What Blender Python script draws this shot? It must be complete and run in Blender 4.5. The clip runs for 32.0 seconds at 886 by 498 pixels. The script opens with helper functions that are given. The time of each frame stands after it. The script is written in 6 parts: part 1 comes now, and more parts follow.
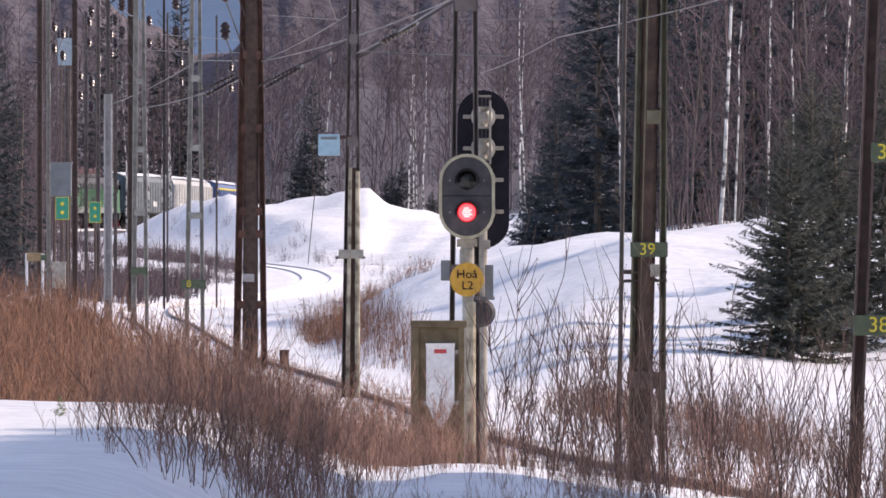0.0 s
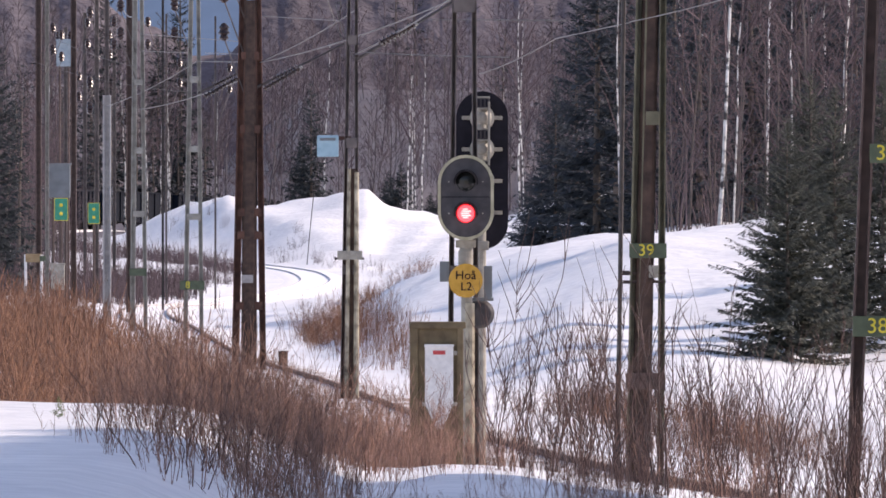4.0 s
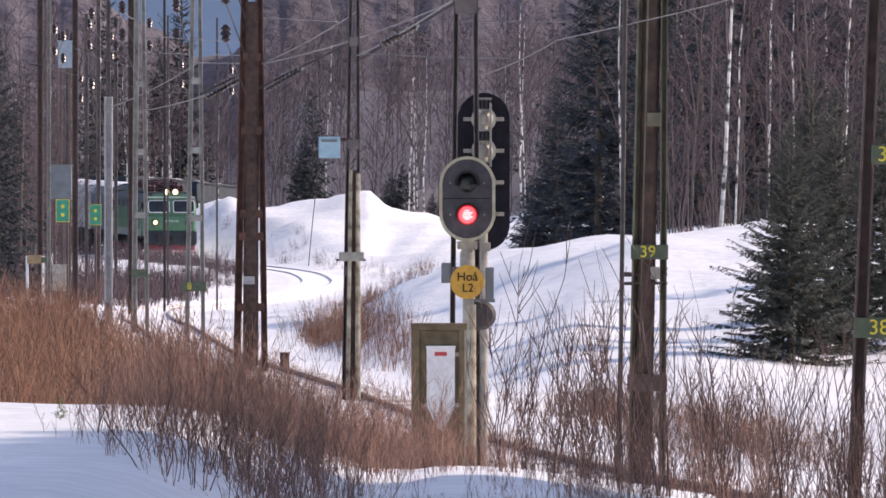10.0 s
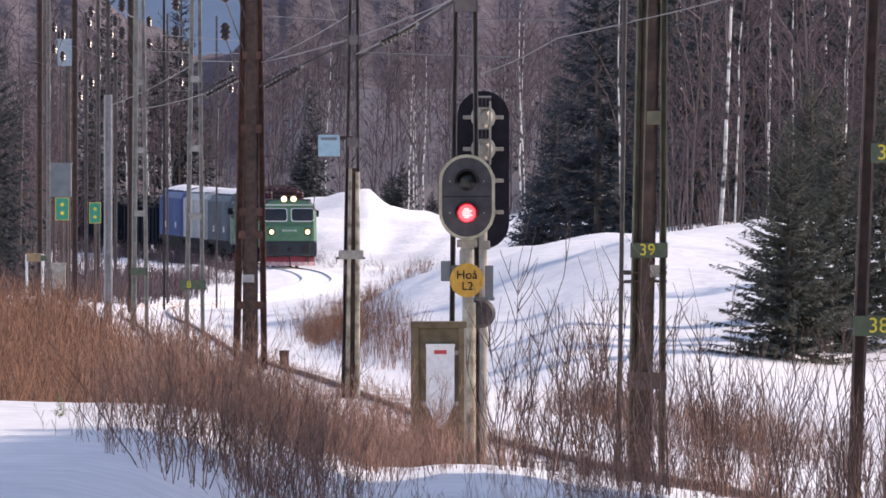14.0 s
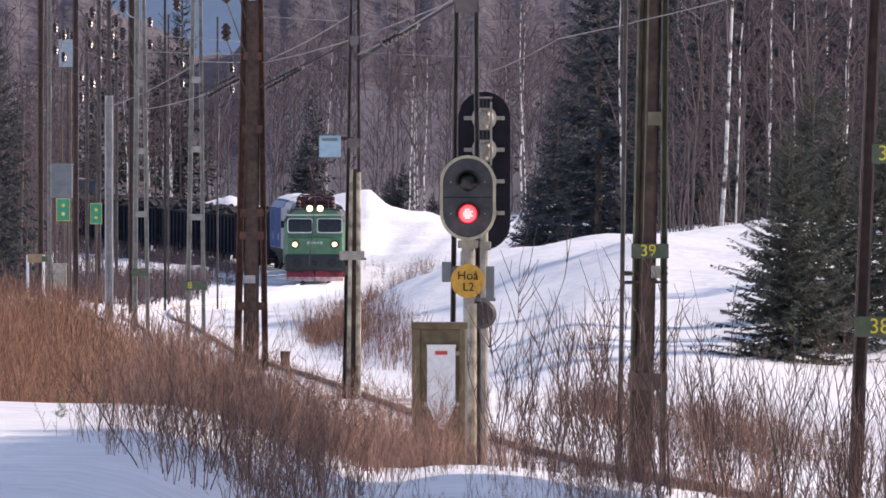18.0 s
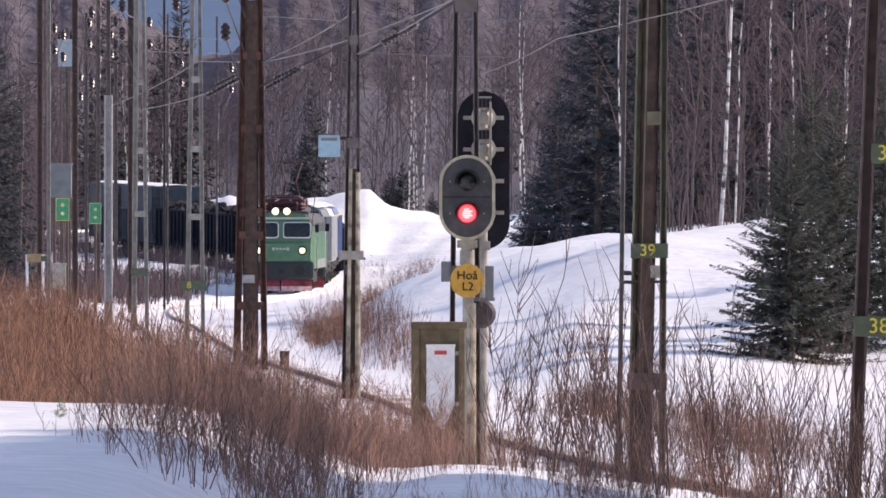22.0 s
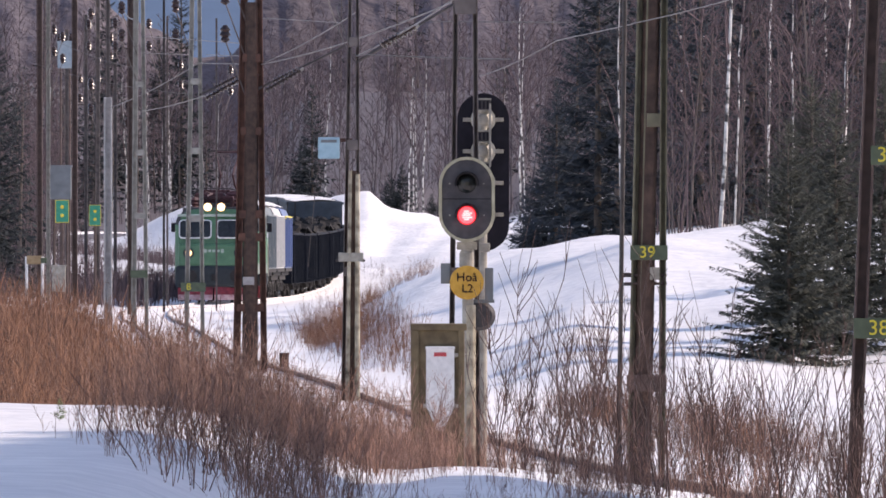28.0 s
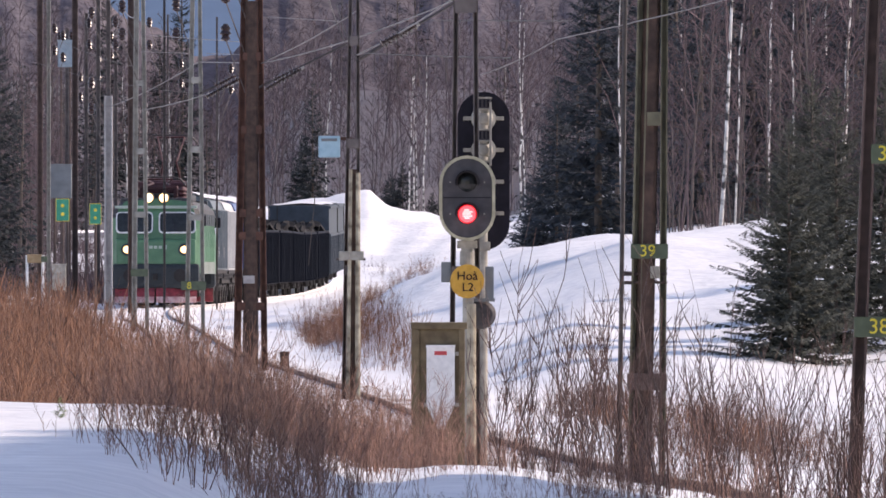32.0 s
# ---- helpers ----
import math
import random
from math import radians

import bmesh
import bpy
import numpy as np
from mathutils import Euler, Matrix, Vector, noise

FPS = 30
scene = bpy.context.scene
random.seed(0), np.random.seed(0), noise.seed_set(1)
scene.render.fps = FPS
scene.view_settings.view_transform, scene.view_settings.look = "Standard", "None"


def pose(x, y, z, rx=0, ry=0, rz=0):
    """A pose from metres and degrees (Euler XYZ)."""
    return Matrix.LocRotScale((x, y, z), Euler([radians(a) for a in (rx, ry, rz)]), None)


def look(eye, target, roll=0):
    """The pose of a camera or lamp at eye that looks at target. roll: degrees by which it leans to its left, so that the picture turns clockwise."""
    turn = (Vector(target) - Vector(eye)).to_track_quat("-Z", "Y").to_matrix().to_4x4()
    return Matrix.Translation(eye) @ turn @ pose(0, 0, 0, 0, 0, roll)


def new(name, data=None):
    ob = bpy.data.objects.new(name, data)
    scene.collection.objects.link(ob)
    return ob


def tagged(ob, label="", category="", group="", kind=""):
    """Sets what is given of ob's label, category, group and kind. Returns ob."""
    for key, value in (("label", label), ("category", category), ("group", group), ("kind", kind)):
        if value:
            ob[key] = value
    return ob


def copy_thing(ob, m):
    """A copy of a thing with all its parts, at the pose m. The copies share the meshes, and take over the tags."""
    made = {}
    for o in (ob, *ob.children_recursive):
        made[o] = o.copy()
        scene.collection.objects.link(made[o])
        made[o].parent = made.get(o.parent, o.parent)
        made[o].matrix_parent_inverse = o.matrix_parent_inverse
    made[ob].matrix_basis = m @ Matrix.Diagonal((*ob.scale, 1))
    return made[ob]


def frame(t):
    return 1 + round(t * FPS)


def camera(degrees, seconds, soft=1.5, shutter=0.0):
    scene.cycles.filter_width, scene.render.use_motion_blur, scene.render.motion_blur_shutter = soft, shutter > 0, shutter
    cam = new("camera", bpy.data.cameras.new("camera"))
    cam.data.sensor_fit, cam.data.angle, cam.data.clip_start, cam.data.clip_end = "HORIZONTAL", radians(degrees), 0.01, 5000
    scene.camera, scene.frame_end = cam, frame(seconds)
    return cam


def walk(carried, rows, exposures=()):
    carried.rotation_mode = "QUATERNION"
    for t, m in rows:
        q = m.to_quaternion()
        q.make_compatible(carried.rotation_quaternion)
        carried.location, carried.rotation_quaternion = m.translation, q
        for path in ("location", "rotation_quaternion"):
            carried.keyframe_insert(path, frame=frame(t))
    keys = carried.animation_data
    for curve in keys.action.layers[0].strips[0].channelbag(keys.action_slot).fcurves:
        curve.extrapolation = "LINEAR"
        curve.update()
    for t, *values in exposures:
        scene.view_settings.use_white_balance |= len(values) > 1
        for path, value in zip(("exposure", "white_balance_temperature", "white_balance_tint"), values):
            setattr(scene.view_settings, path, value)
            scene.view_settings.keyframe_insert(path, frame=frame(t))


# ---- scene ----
# A telephoto view down a snowy single-track railway: z = 0 is the railhead beside the signal, y runs away from the camera.
EYE = Vector((0, 0, 2.8))
TILT = -0.1308
cam = camera(5.0, 32.0, soft=1.65)
SWAY = [(0, 0.00094, -0.00977), (0.5, -0.01071, -0.00004), (1, 0.00277, -0.01101), (1.5, -0.00329, -0.00427), (2, 0.00030,
        -0.00004), (2.5, -0.00090, -0.00363), (3, 0.00836, 0.00546), (3.5, -0.00572, -0.00483), (5.5, -0.00090, 0.00299), (6,
        0.00644, -0.00431), (6.5, -0.00213, -0.00120), (7, -0.00393, -0.00550), (7.5, 0.00090, 0.00056), (8, -0.00030, -0.00064),
        (8.5, 0.00090, 0.00487), (9, -0.00154, 0.00116), (9.5, 0.00337, -0.00670), (10, 0.00337, 0.00427), (10.5, -0.00030,
        0.00183), (11, -0.00090, -0.00124), (11.5, 0.00792, 0.00106), (12, -0.00729, 0.00429), (12.5, -0.00675, -0.00110), (13,
        -0.00193, -0.00106), (13.5, -0.00190, -0.00652), (14, 0.00083, -0.00599), (14.5, 0.01005, -0.00815), (16.5, -0.00349,
        -0.00110), (17, -0.00246, -0.00167), (17.5, -0.00406, 0.00216), (18, 0.00626, -0.00163), (18.5, 0.00682, -0.00273), (19,
        0.00792, 0.00262), (19.5, 0.00576, 0.00106), (20, 0.00193, 0.00106), (20.5, -0.00243, -0.00277), (21, 0.00193, 0.00106),
        (21.5, -0.00353, 0.00106), (22, 0.00250, -0.00333), (22.5, -0.00622, -0.00110), (23, -0.00519, 0.00812), (23.5, -0.00133,
        -0.00113), (24, 0.00136, 0.00163), (24.5, 0.00136, 0.00323), (25, 0.00902, -0.00110), (25.5, 0.00846, 0.00429), (27.5,
        -0.00090, 0.00183), (28, 0.00034, 0.00730), (28.5, 0.00030, 0.00666), (29, 0.00090, -0.00124), (29.5, 0.00094, 0.00606),
        (30, -0.00154, -0.00187), (30.5, 0.00708, 0.00124), (31, 0.00098, -0.00060), (31.5, 0.00154, 0.00243), (32, 0.00277,
        0.00000)]
walk(cam, [(t, pose(*EYE, 90 + TILT + up, 0, turn)) for t, turn, up in SWAY], exposures=[(0, 0.47, 6900, 23.5), (32, 0.47, 6900, 23.5)])

# ---- light ----
SUN_TO = Vector((0.75, 0.27, 0.56)).normalized()
world = bpy.data.worlds.new("sky")
scene.world = world
world.use_nodes = True
wn = world.node_tree.nodes
sky = wn.new("ShaderNodeTexSky")
sky.sky_type, sky.sun_disc = "NISHITA", False
sky.sun_elevation = math.asin(SUN_TO.z)
sky.sun_rotation = math.atan2(SUN_TO.x, SUN_TO.y)
world.node_tree.links.new(sky.outputs[0], wn["Background"].inputs[0])
wn["Background"].inputs[1].default_value = 0.15
sun = new("sun", bpy.data.lights.new("sun", "SUN"))
sun.data.energy, sun.data.angle, sun.data.color = 3.25, radians(0.6), (1.0, 0.905, 0.76)
sun.matrix_world = look(SUN_TO * 50, (0, 0, 0))


# ---- materials ----
def surface(name, dark, light, rough=0.7, metal=0.0, grain=8.0, blotch=0.6, bump=0.25, depth=0.01, vary=0.0, island=False):
    """A painted, rusted, wooden or plain surface: two scales of noise between two colours, and fine relief."""
    m = bpy.data.materials.new(name)
    m.use_nodes = True
    nt = m.node_tree
    b = nt.nodes["Principled BSDF"]
    b.inputs["Roughness"].default_value, b.inputs["Metallic"].default_value = rough, metal
    co = nt.nodes.new("ShaderNodeTexCoord")
    big, fine = nt.nodes.new("ShaderNodeTexNoise"), nt.nodes.new("ShaderNodeTexNoise")
    big.inputs["Scale"].default_value, big.inputs["Detail"].default_value = blotch, 5
    fine.inputs["Scale"].default_value, fine.inputs["Detail"].default_value = grain, 4
    for n in (big, fine):
        nt.links.new(co.outputs["Object"], n.inputs["Vector"])
    mean = nt.nodes.new("ShaderNodeMath")
    mean.operation = "ADD"
    nt.links.new(big.outputs["Fac"], mean.inputs[0])
    nt.links.new(fine.outputs["Fac"], mean.inputs[1])
    last = mean
    if vary:
        source = nt.nodes.new("ShaderNodeNewGeometry" if island else "ShaderNodeObjectInfo")
        scale = nt.nodes.new("ShaderNodeMath")
        scale.operation = "MULTIPLY_ADD"
        nt.links.new(source.outputs["Random Per Island" if island else "Random"], scale.inputs[0])
        scale.inputs[1].default_value, scale.inputs[2].default_value = vary * 2, -vary
        last = nt.nodes.new("ShaderNodeMath")
        last.operation = "ADD"
        nt.links.new(mean.outputs[0], last.inputs[0])
        nt.links.new(scale.outputs[0], last.inputs[1])
    span = nt.nodes.new("ShaderNodeMapRange")
    span.inputs["From Min"].default_value, span.inputs["From Max"].default_value = 0.72, 1.28
    nt.links.new(last.outputs[0], span.inputs["Value"])
    mix = nt.nodes.new("ShaderNodeMix")
    mix.data_type = "RGBA"
    mix.inputs["A"].default_value, mix.inputs["B"].default_value = (*dark, 1), (*light, 1)
    nt.links.new(span.outputs["Result"], mix.inputs["Factor"])
    nt.links.new(mix.outputs["Result"], b.inputs["Base Color"])
    if bump:
        bm = nt.nodes.new("ShaderNodeBump")
        bm.inputs["Strength"].default_value, bm.inputs["Distance"].default_value = bump, depth
        nt.links.new(fine.outputs["Fac"], bm.inputs["Height"])
        nt.links.new(bm.outputs[0], b.inputs["Normal"])
    return m


def glow(name, color, strength):
    m = bpy.data.materials.new(name)
    m.use_nodes = True
    b = m.node_tree.nodes["Principled BSDF"]
    b.inputs["Base Color"].default_value = (*color, 1)
    b.inputs["Emission Color"].default_value, b.inputs["Emission Strength"].default_value = (*color, 1), strength
    return m


def bark_material():
    """White birch bark with dark bands and flecks."""
    m = surface("birch_bark", (0.46, 0.44, 0.41), (0.82, 0.80, 0.76), 0.8, grain=3.0, blotch=0.8)
    nt = m.node_tree
    b = nt.nodes["Principled BSDF"]
    co, squash, n = nt.nodes.new("ShaderNodeTexCoord"), nt.nodes.new("ShaderNodeMapping"), nt.nodes.new("ShaderNodeTexNoise")
    squash.inputs["Scale"].default_value = (3, 3, 4)
    n.inputs["Scale"].default_value, n.inputs["Detail"].default_value = 0.7, 5
    nt.links.new(co.outputs["Object"], squash.inputs[0])
    nt.links.new(squash.outputs[0], n.inputs["Vector"])
    step = nt.nodes.new("ShaderNodeMapRange")
    step.inputs["From Min"].default_value, step.inputs["From Max"].default_value = 0.47, 0.57
    nt.links.new(n.outputs["Fac"], step.inputs["Value"])
    mix = nt.nodes.new("ShaderNodeMix")
    mix.data_type = "RGBA"
    nt.links.new(b.inputs["Base Color"].links[0].from_socket, mix.inputs["A"])
    mix.inputs["B"].default_value = (0.05, 0.045, 0.045, 1)
    nt.links.new(step.outputs["Result"], mix.inputs["Factor"])
    nt.links.new(mix.outputs["Result"], b.inputs["Base Color"])
    return m


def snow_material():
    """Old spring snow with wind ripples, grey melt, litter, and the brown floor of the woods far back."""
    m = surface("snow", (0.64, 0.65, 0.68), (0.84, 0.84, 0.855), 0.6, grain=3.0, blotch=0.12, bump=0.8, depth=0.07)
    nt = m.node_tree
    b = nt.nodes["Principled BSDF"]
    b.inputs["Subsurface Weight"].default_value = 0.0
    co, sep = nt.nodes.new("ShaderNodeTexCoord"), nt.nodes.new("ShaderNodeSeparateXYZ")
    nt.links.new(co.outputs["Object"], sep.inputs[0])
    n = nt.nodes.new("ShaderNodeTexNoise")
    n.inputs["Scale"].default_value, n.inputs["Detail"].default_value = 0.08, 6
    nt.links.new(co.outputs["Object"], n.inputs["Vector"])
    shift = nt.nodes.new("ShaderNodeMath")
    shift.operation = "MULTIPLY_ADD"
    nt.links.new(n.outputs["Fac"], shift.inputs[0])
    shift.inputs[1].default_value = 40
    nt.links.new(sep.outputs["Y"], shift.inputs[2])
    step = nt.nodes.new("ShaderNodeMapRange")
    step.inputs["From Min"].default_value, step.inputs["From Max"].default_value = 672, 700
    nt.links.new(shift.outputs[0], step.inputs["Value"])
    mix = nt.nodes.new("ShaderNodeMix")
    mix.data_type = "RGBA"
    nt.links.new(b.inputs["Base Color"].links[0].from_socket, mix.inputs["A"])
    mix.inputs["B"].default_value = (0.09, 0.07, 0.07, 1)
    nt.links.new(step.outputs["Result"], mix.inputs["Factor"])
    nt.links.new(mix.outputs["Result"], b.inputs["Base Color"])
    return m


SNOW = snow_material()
BARK = bark_material()
YOUNG_BARK = surface("young_birch_bark", (0.06, 0.048, 0.046), (0.20, 0.165, 0.15), 0.85, grain=2, blotch=0.3, bump=0)
TWIG = surface("birch_twigs", (0.060, 0.045, 0.050), (0.165, 0.123, 0.130), 0.85, grain=4, blotch=0.3, bump=0, vary=0.15, island=True)
# far twigs: the haze is put into this paler purple-grey colour
FAR_TWIG = surface("far_birch_twigs", (0.085, 0.068, 0.078), (0.175, 0.14, 0.155), 0.9, grain=1, blotch=0.1, bump=0, vary=0.2, island=True)
FAR_BARK = surface("far_birch_bark", (0.095, 0.08, 0.085), (0.25, 0.22, 0.22), 0.85, grain=1.2, blotch=0.25, bump=0)
WILLOW = surface("willow_shoots", (0.062, 0.031, 0.024), (0.33, 0.160, 0.092), 0.75, grain=6, blotch=0.35, bump=0, vary=0.25, island=True)
DARK_WILLOW = surface("young_willow_shoots", (0.09, 0.048, 0.039), (0.45, 0.255, 0.185), 0.75, grain=6, blotch=0.4, bump=0, vary=0.25, island=True)
ALDER = surface("alder_shoots", (0.045, 0.028, 0.027), (0.165, 0.100, 0.085), 0.75, grain=6, blotch=0.4, bump=0, vary=0.25, island=True)
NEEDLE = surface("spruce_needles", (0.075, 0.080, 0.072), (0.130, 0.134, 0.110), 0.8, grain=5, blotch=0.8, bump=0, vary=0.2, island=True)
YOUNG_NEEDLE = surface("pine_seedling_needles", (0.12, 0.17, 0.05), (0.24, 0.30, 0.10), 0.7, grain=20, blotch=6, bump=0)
# two darker, bluer copies of the needles, with haze and shade in the colour
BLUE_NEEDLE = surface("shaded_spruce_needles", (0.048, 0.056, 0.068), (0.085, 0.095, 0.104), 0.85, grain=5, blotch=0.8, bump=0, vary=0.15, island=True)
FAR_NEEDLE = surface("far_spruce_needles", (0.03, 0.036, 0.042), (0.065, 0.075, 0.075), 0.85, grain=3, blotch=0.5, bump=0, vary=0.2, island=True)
SPRUCE_BARK = surface("spruce_bark", (0.07, 0.055, 0.045), (0.19, 0.15, 0.125), 0.9)
# blue distance haze is put into the hill's colour, with a faint added glow
HILL = surface("hazy_distant_hill", (0.05, 0.09, 0.15), (0.07, 0.12, 0.2), 0.95, grain=0.05, blotch=0.01, bump=0)
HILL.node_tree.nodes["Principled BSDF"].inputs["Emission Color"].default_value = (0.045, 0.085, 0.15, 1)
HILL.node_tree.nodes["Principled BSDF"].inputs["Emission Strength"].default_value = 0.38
BALLAST = surface("ballast", (0.15, 0.11, 0.095), (0.84, 0.83, 0.84), 0.95, grain=3, blotch=0.7, bump=0.8, depth=0.04)
def fade_to_snow(m, near, far, most=1.0):
    """Mixes the colour towards snow with distance; the far bed is snowed over."""
    nt = m.node_tree
    b = nt.nodes["Principled BSDF"]
    co, sep, step, mix = (nt.nodes.new(k) for k in ("ShaderNodeTexCoord", "ShaderNodeSeparateXYZ", "ShaderNodeMapRange", "ShaderNodeMix"))
    mix.data_type = "RGBA"
    nt.links.new(co.outputs["Object"], sep.inputs[0])
    step.inputs["From Min"].default_value, step.inputs["From Max"].default_value = near, far
    step.inputs["To Max"].default_value = most
    nt.links.new(sep.outputs["Y"], step.inputs["Value"])
    nt.links.new(b.inputs["Base Color"].links[0].from_socket, mix.inputs["A"])
    mix.inputs["B"].default_value = (0.82, 0.82, 0.84, 1)
    nt.links.new(step.outputs["Result"], mix.inputs["Factor"])
    nt.links.new(mix.outputs["Result"], b.inputs["Base Color"])


fade_to_snow(BALLAST, 190, 300)
for m in (TWIG, FAR_TWIG, FAR_BARK, YOUNG_BARK, NEEDLE, BLUE_NEEDLE, FAR_NEEDLE):
    m.node_tree.nodes["Principled BSDF"].inputs["Specular IOR Level"].default_value = 0.12
for m in (WILLOW, DARK_WILLOW, ALDER):
    m.node_tree.nodes["Principled BSDF"].inputs["Specular IOR Level"].default_value = 0.2
    m.node_tree.nodes["Principled BSDF"].inputs["Roughness"].default_value = 0.5
RAIL = surface("rail_steel", (0.10, 0.055, 0.045), (0.22, 0.13, 0.10), 0.75, 0.15, grain=5)
# the far rails are paled in colour so that they look faint and blurred
fade_to_snow(RAIL, 260, 420, 0.75)
SLEEPER = surface("sleeper_wood", (0.10, 0.075, 0.065), (0.42, 0.38, 0.36), 0.9, grain=12)
TIMBER = surface("tarred_timber", (0.03, 0.018, 0.014), (0.10, 0.06, 0.045), 0.85, grain=9, blotch=1.5)
# weathered wood whose light end is raised for sunlit streaks
GREY_TIMBER = surface("weathered_sunlit_timber", (0.10, 0.08, 0.055), (0.62, 0.55, 0.41), 0.85, grain=5, blotch=2.5)
RUST = surface("rusty_steel", (0.06, 0.028, 0.021), (0.155, 0.072, 0.05), 0.75, 0.2, grain=7, blotch=1.4)
OLIVE = surface("olive_steel", (0.085, 0.078, 0.05), (0.20, 0.185, 0.12), 0.6, 0.2, grain=6, blotch=1.2)
GALV = surface("galvanised_steel", (0.20, 0.19, 0.17), (0.42, 0.40, 0.36), 0.5, 0.5, grain=6, blotch=1.0)
PALE = surface("pale_concrete", (0.34, 0.32, 0.31), (0.54, 0.52, 0.50), 0.85, grain=8, blotch=0.8)
# light, low-contrast grey-brown; the far poles' haze is put into this colour
GREY_BROWN = surface("grey_brown_pole_paint", (0.10, 0.082, 0.078), (0.22, 0.185, 0.17), 0.75, 0.1, grain=6, blotch=1.2)
PALE_BLUE = surface("faded_blue_grey_paint", (0.24, 0.30, 0.34), (0.36, 0.42, 0.46), 0.6, grain=8, blotch=3)
BROWN_STEEL = surface("brown_mast_paint", (0.06, 0.04, 0.035), (0.15, 0.10, 0.085), 0.7, 0.1)
PLATE_GREEN = surface("green_sign_paint", (0.055, 0.075, 0.045), (0.10, 0.13, 0.075), 0.5)
BRIGHT_GREEN = surface("bright_green_sign_paint", (0.01, 0.22, 0.13), (0.03, 0.34, 0.21), 0.45)
YELLOW = surface("yellow_paint", (0.62, 0.50, 0.03), (0.80, 0.68, 0.08), 0.5)
ORANGE = surface("orange_enamel", (0.58, 0.30, 0.03), (0.72, 0.40, 0.06), 0.45, grain=20, blotch=4)
BLACK = surface("black_enamel", (0.010, 0.009, 0.014), (0.022, 0.020, 0.030), 0.5)
BLACK.node_tree.nodes["Principled BSDF"].inputs["Specular IOR Level"].default_value = 0.15
SIGNAL_FACE = surface("signal_face_paint", (0.045, 0.04, 0.045), (0.085, 0.078, 0.082), 0.6, grain=12, blotch=3)
OCHRE = surface("dull_ochre_paint", (0.26, 0.17, 0.08), (0.40, 0.28, 0.15), 0.6, grain=10, blotch=3)
CREAM = surface("cream_rim_paint", (0.36, 0.33, 0.22), (0.56, 0.52, 0.37), 0.6, grain=12, blotch=3)
HOUSING = surface("grey_housing_paint", (0.22, 0.205, 0.17), (0.44, 0.41, 0.35), 0.6, grain=10, blotch=3)
CABINET = surface("brown_cabinet_paint", (0.085, 0.058, 0.030), (0.20, 0.15, 0.08), 0.7, grain=9, blotch=2)
WHITE_PANEL = surface("white_enamel", (0.66, 0.66, 0.66), (0.84, 0.84, 0.83), 0.5, grain=20, blotch=3)
BLUE_BOX = surface("pale_blue_paint", (0.26, 0.42, 0.50), (0.38, 0.56, 0.64), 0.55, grain=8, blotch=3)
PLOUGH_RED = surface("plough_red_paint", (0.10, 0.015, 0.022), (0.36, 0.045, 0.06), 0.6, grain=6, blotch=1.5)
# the plough's sunlit, snowy paleness is put into this edge colour
PLOUGH_EDGE = surface("pale_plough_edge_paint", (0.42, 0.16, 0.16), (0.75, 0.60, 0.58), 0.6, grain=6, blotch=1.2)
RED_PAINT = surface("red_paint", (0.45, 0.04, 0.05), (0.62, 0.09, 0.09), 0.5)
LENS_DARK = surface("dark_lens", (0.012, 0.014, 0.014), (0.035, 0.04, 0.04), 0.12)
LAMP_RED = glow("red_lamp", (0.75, 0.012, 0.025), 0.6)
LAMP_MID = glow("red_lamp_middle", (1.0, 0.10, 0.12), 1.25)
LAMP_CORE = glow("red_lamp_core", (1.0, 0.46, 0.45), 1.15)
HEADLIGHT = glow("headlight", (1.0, 0.66, 0.26), 1.6)
LAMP_CENTRE = glow("headlight_centre", (1.0, 0.84, 0.52), 2.6)
LOCO_GREEN = surface("locomotive_green", (0.05, 0.142, 0.078), (0.09, 0.22, 0.122), 0.45, grain=3, blotch=0.7, bump=0.05)
LOCO_DARK = surface("locomotive_dark_skirt", (0.010, 0.017, 0.022), (0.026, 0.036, 0.042), 0.6)
LOCO_ROOF = surface("locomotive_roof", (0.028, 0.030, 0.034), (0.07, 0.07, 0.074), 0.7)
LOCO_GREY = surface("locomotive_grey_band", (0.12, 0.15, 0.13), (0.25, 0.28, 0.25), 0.6)
LETTERING = surface("faded_pale_green_paint", (0.26, 0.34, 0.29), (0.42, 0.50, 0.44), 0.6)
PANTO = surface("pantograph_red", (0.045, 0.016, 0.018), (0.10, 0.030, 0.034), 0.6)
GLASS = surface("cab_glass", (0.012, 0.014, 0.015), (0.03, 0.034, 0.034), 0.08, bump=0)
WAGON_GREY = surface("wagon_grey", (0.12, 0.135, 0.145), (0.215, 0.235, 0.245), 0.75, grain=3, blotch=0.5)
WAGON_BLUE_GREY = surface("wagon_blue_grey", (0.09, 0.115, 0.135), (0.165, 0.195, 0.215), 0.7, grain=3, blotch=0.5)
WAGON_SLATE = surface("wagon_slate", (0.030, 0.042, 0.056), (0.058, 0.074, 0.092), 0.75, grain=3, blotch=0.6)
WAGON_DARK = surface("wagon_dark", (0.006, 0.008, 0.014), (0.012, 0.016, 0.026), 0.9, grain=3, blotch=0.6)
UNDERFRAME = surface("underframe", (0.012, 0.011, 0.011), (0.034, 0.030, 0.029), 0.85)
WAGON_DARK.node_tree.nodes["Principled BSDF"].inputs["Specular IOR Level"].default_value = 0.15
SCRAP = surface("scrap_load", (0.007, 0.007, 0.009), (0.022, 0.021, 0.023), 0.9, grain=5, blotch=1.5, bump=0.8, depth=0.05)
BOX_WHITE = surface("wagon_pale_grey", (0.38, 0.39, 0.39), (0.56, 0.56, 0.55), 0.6)
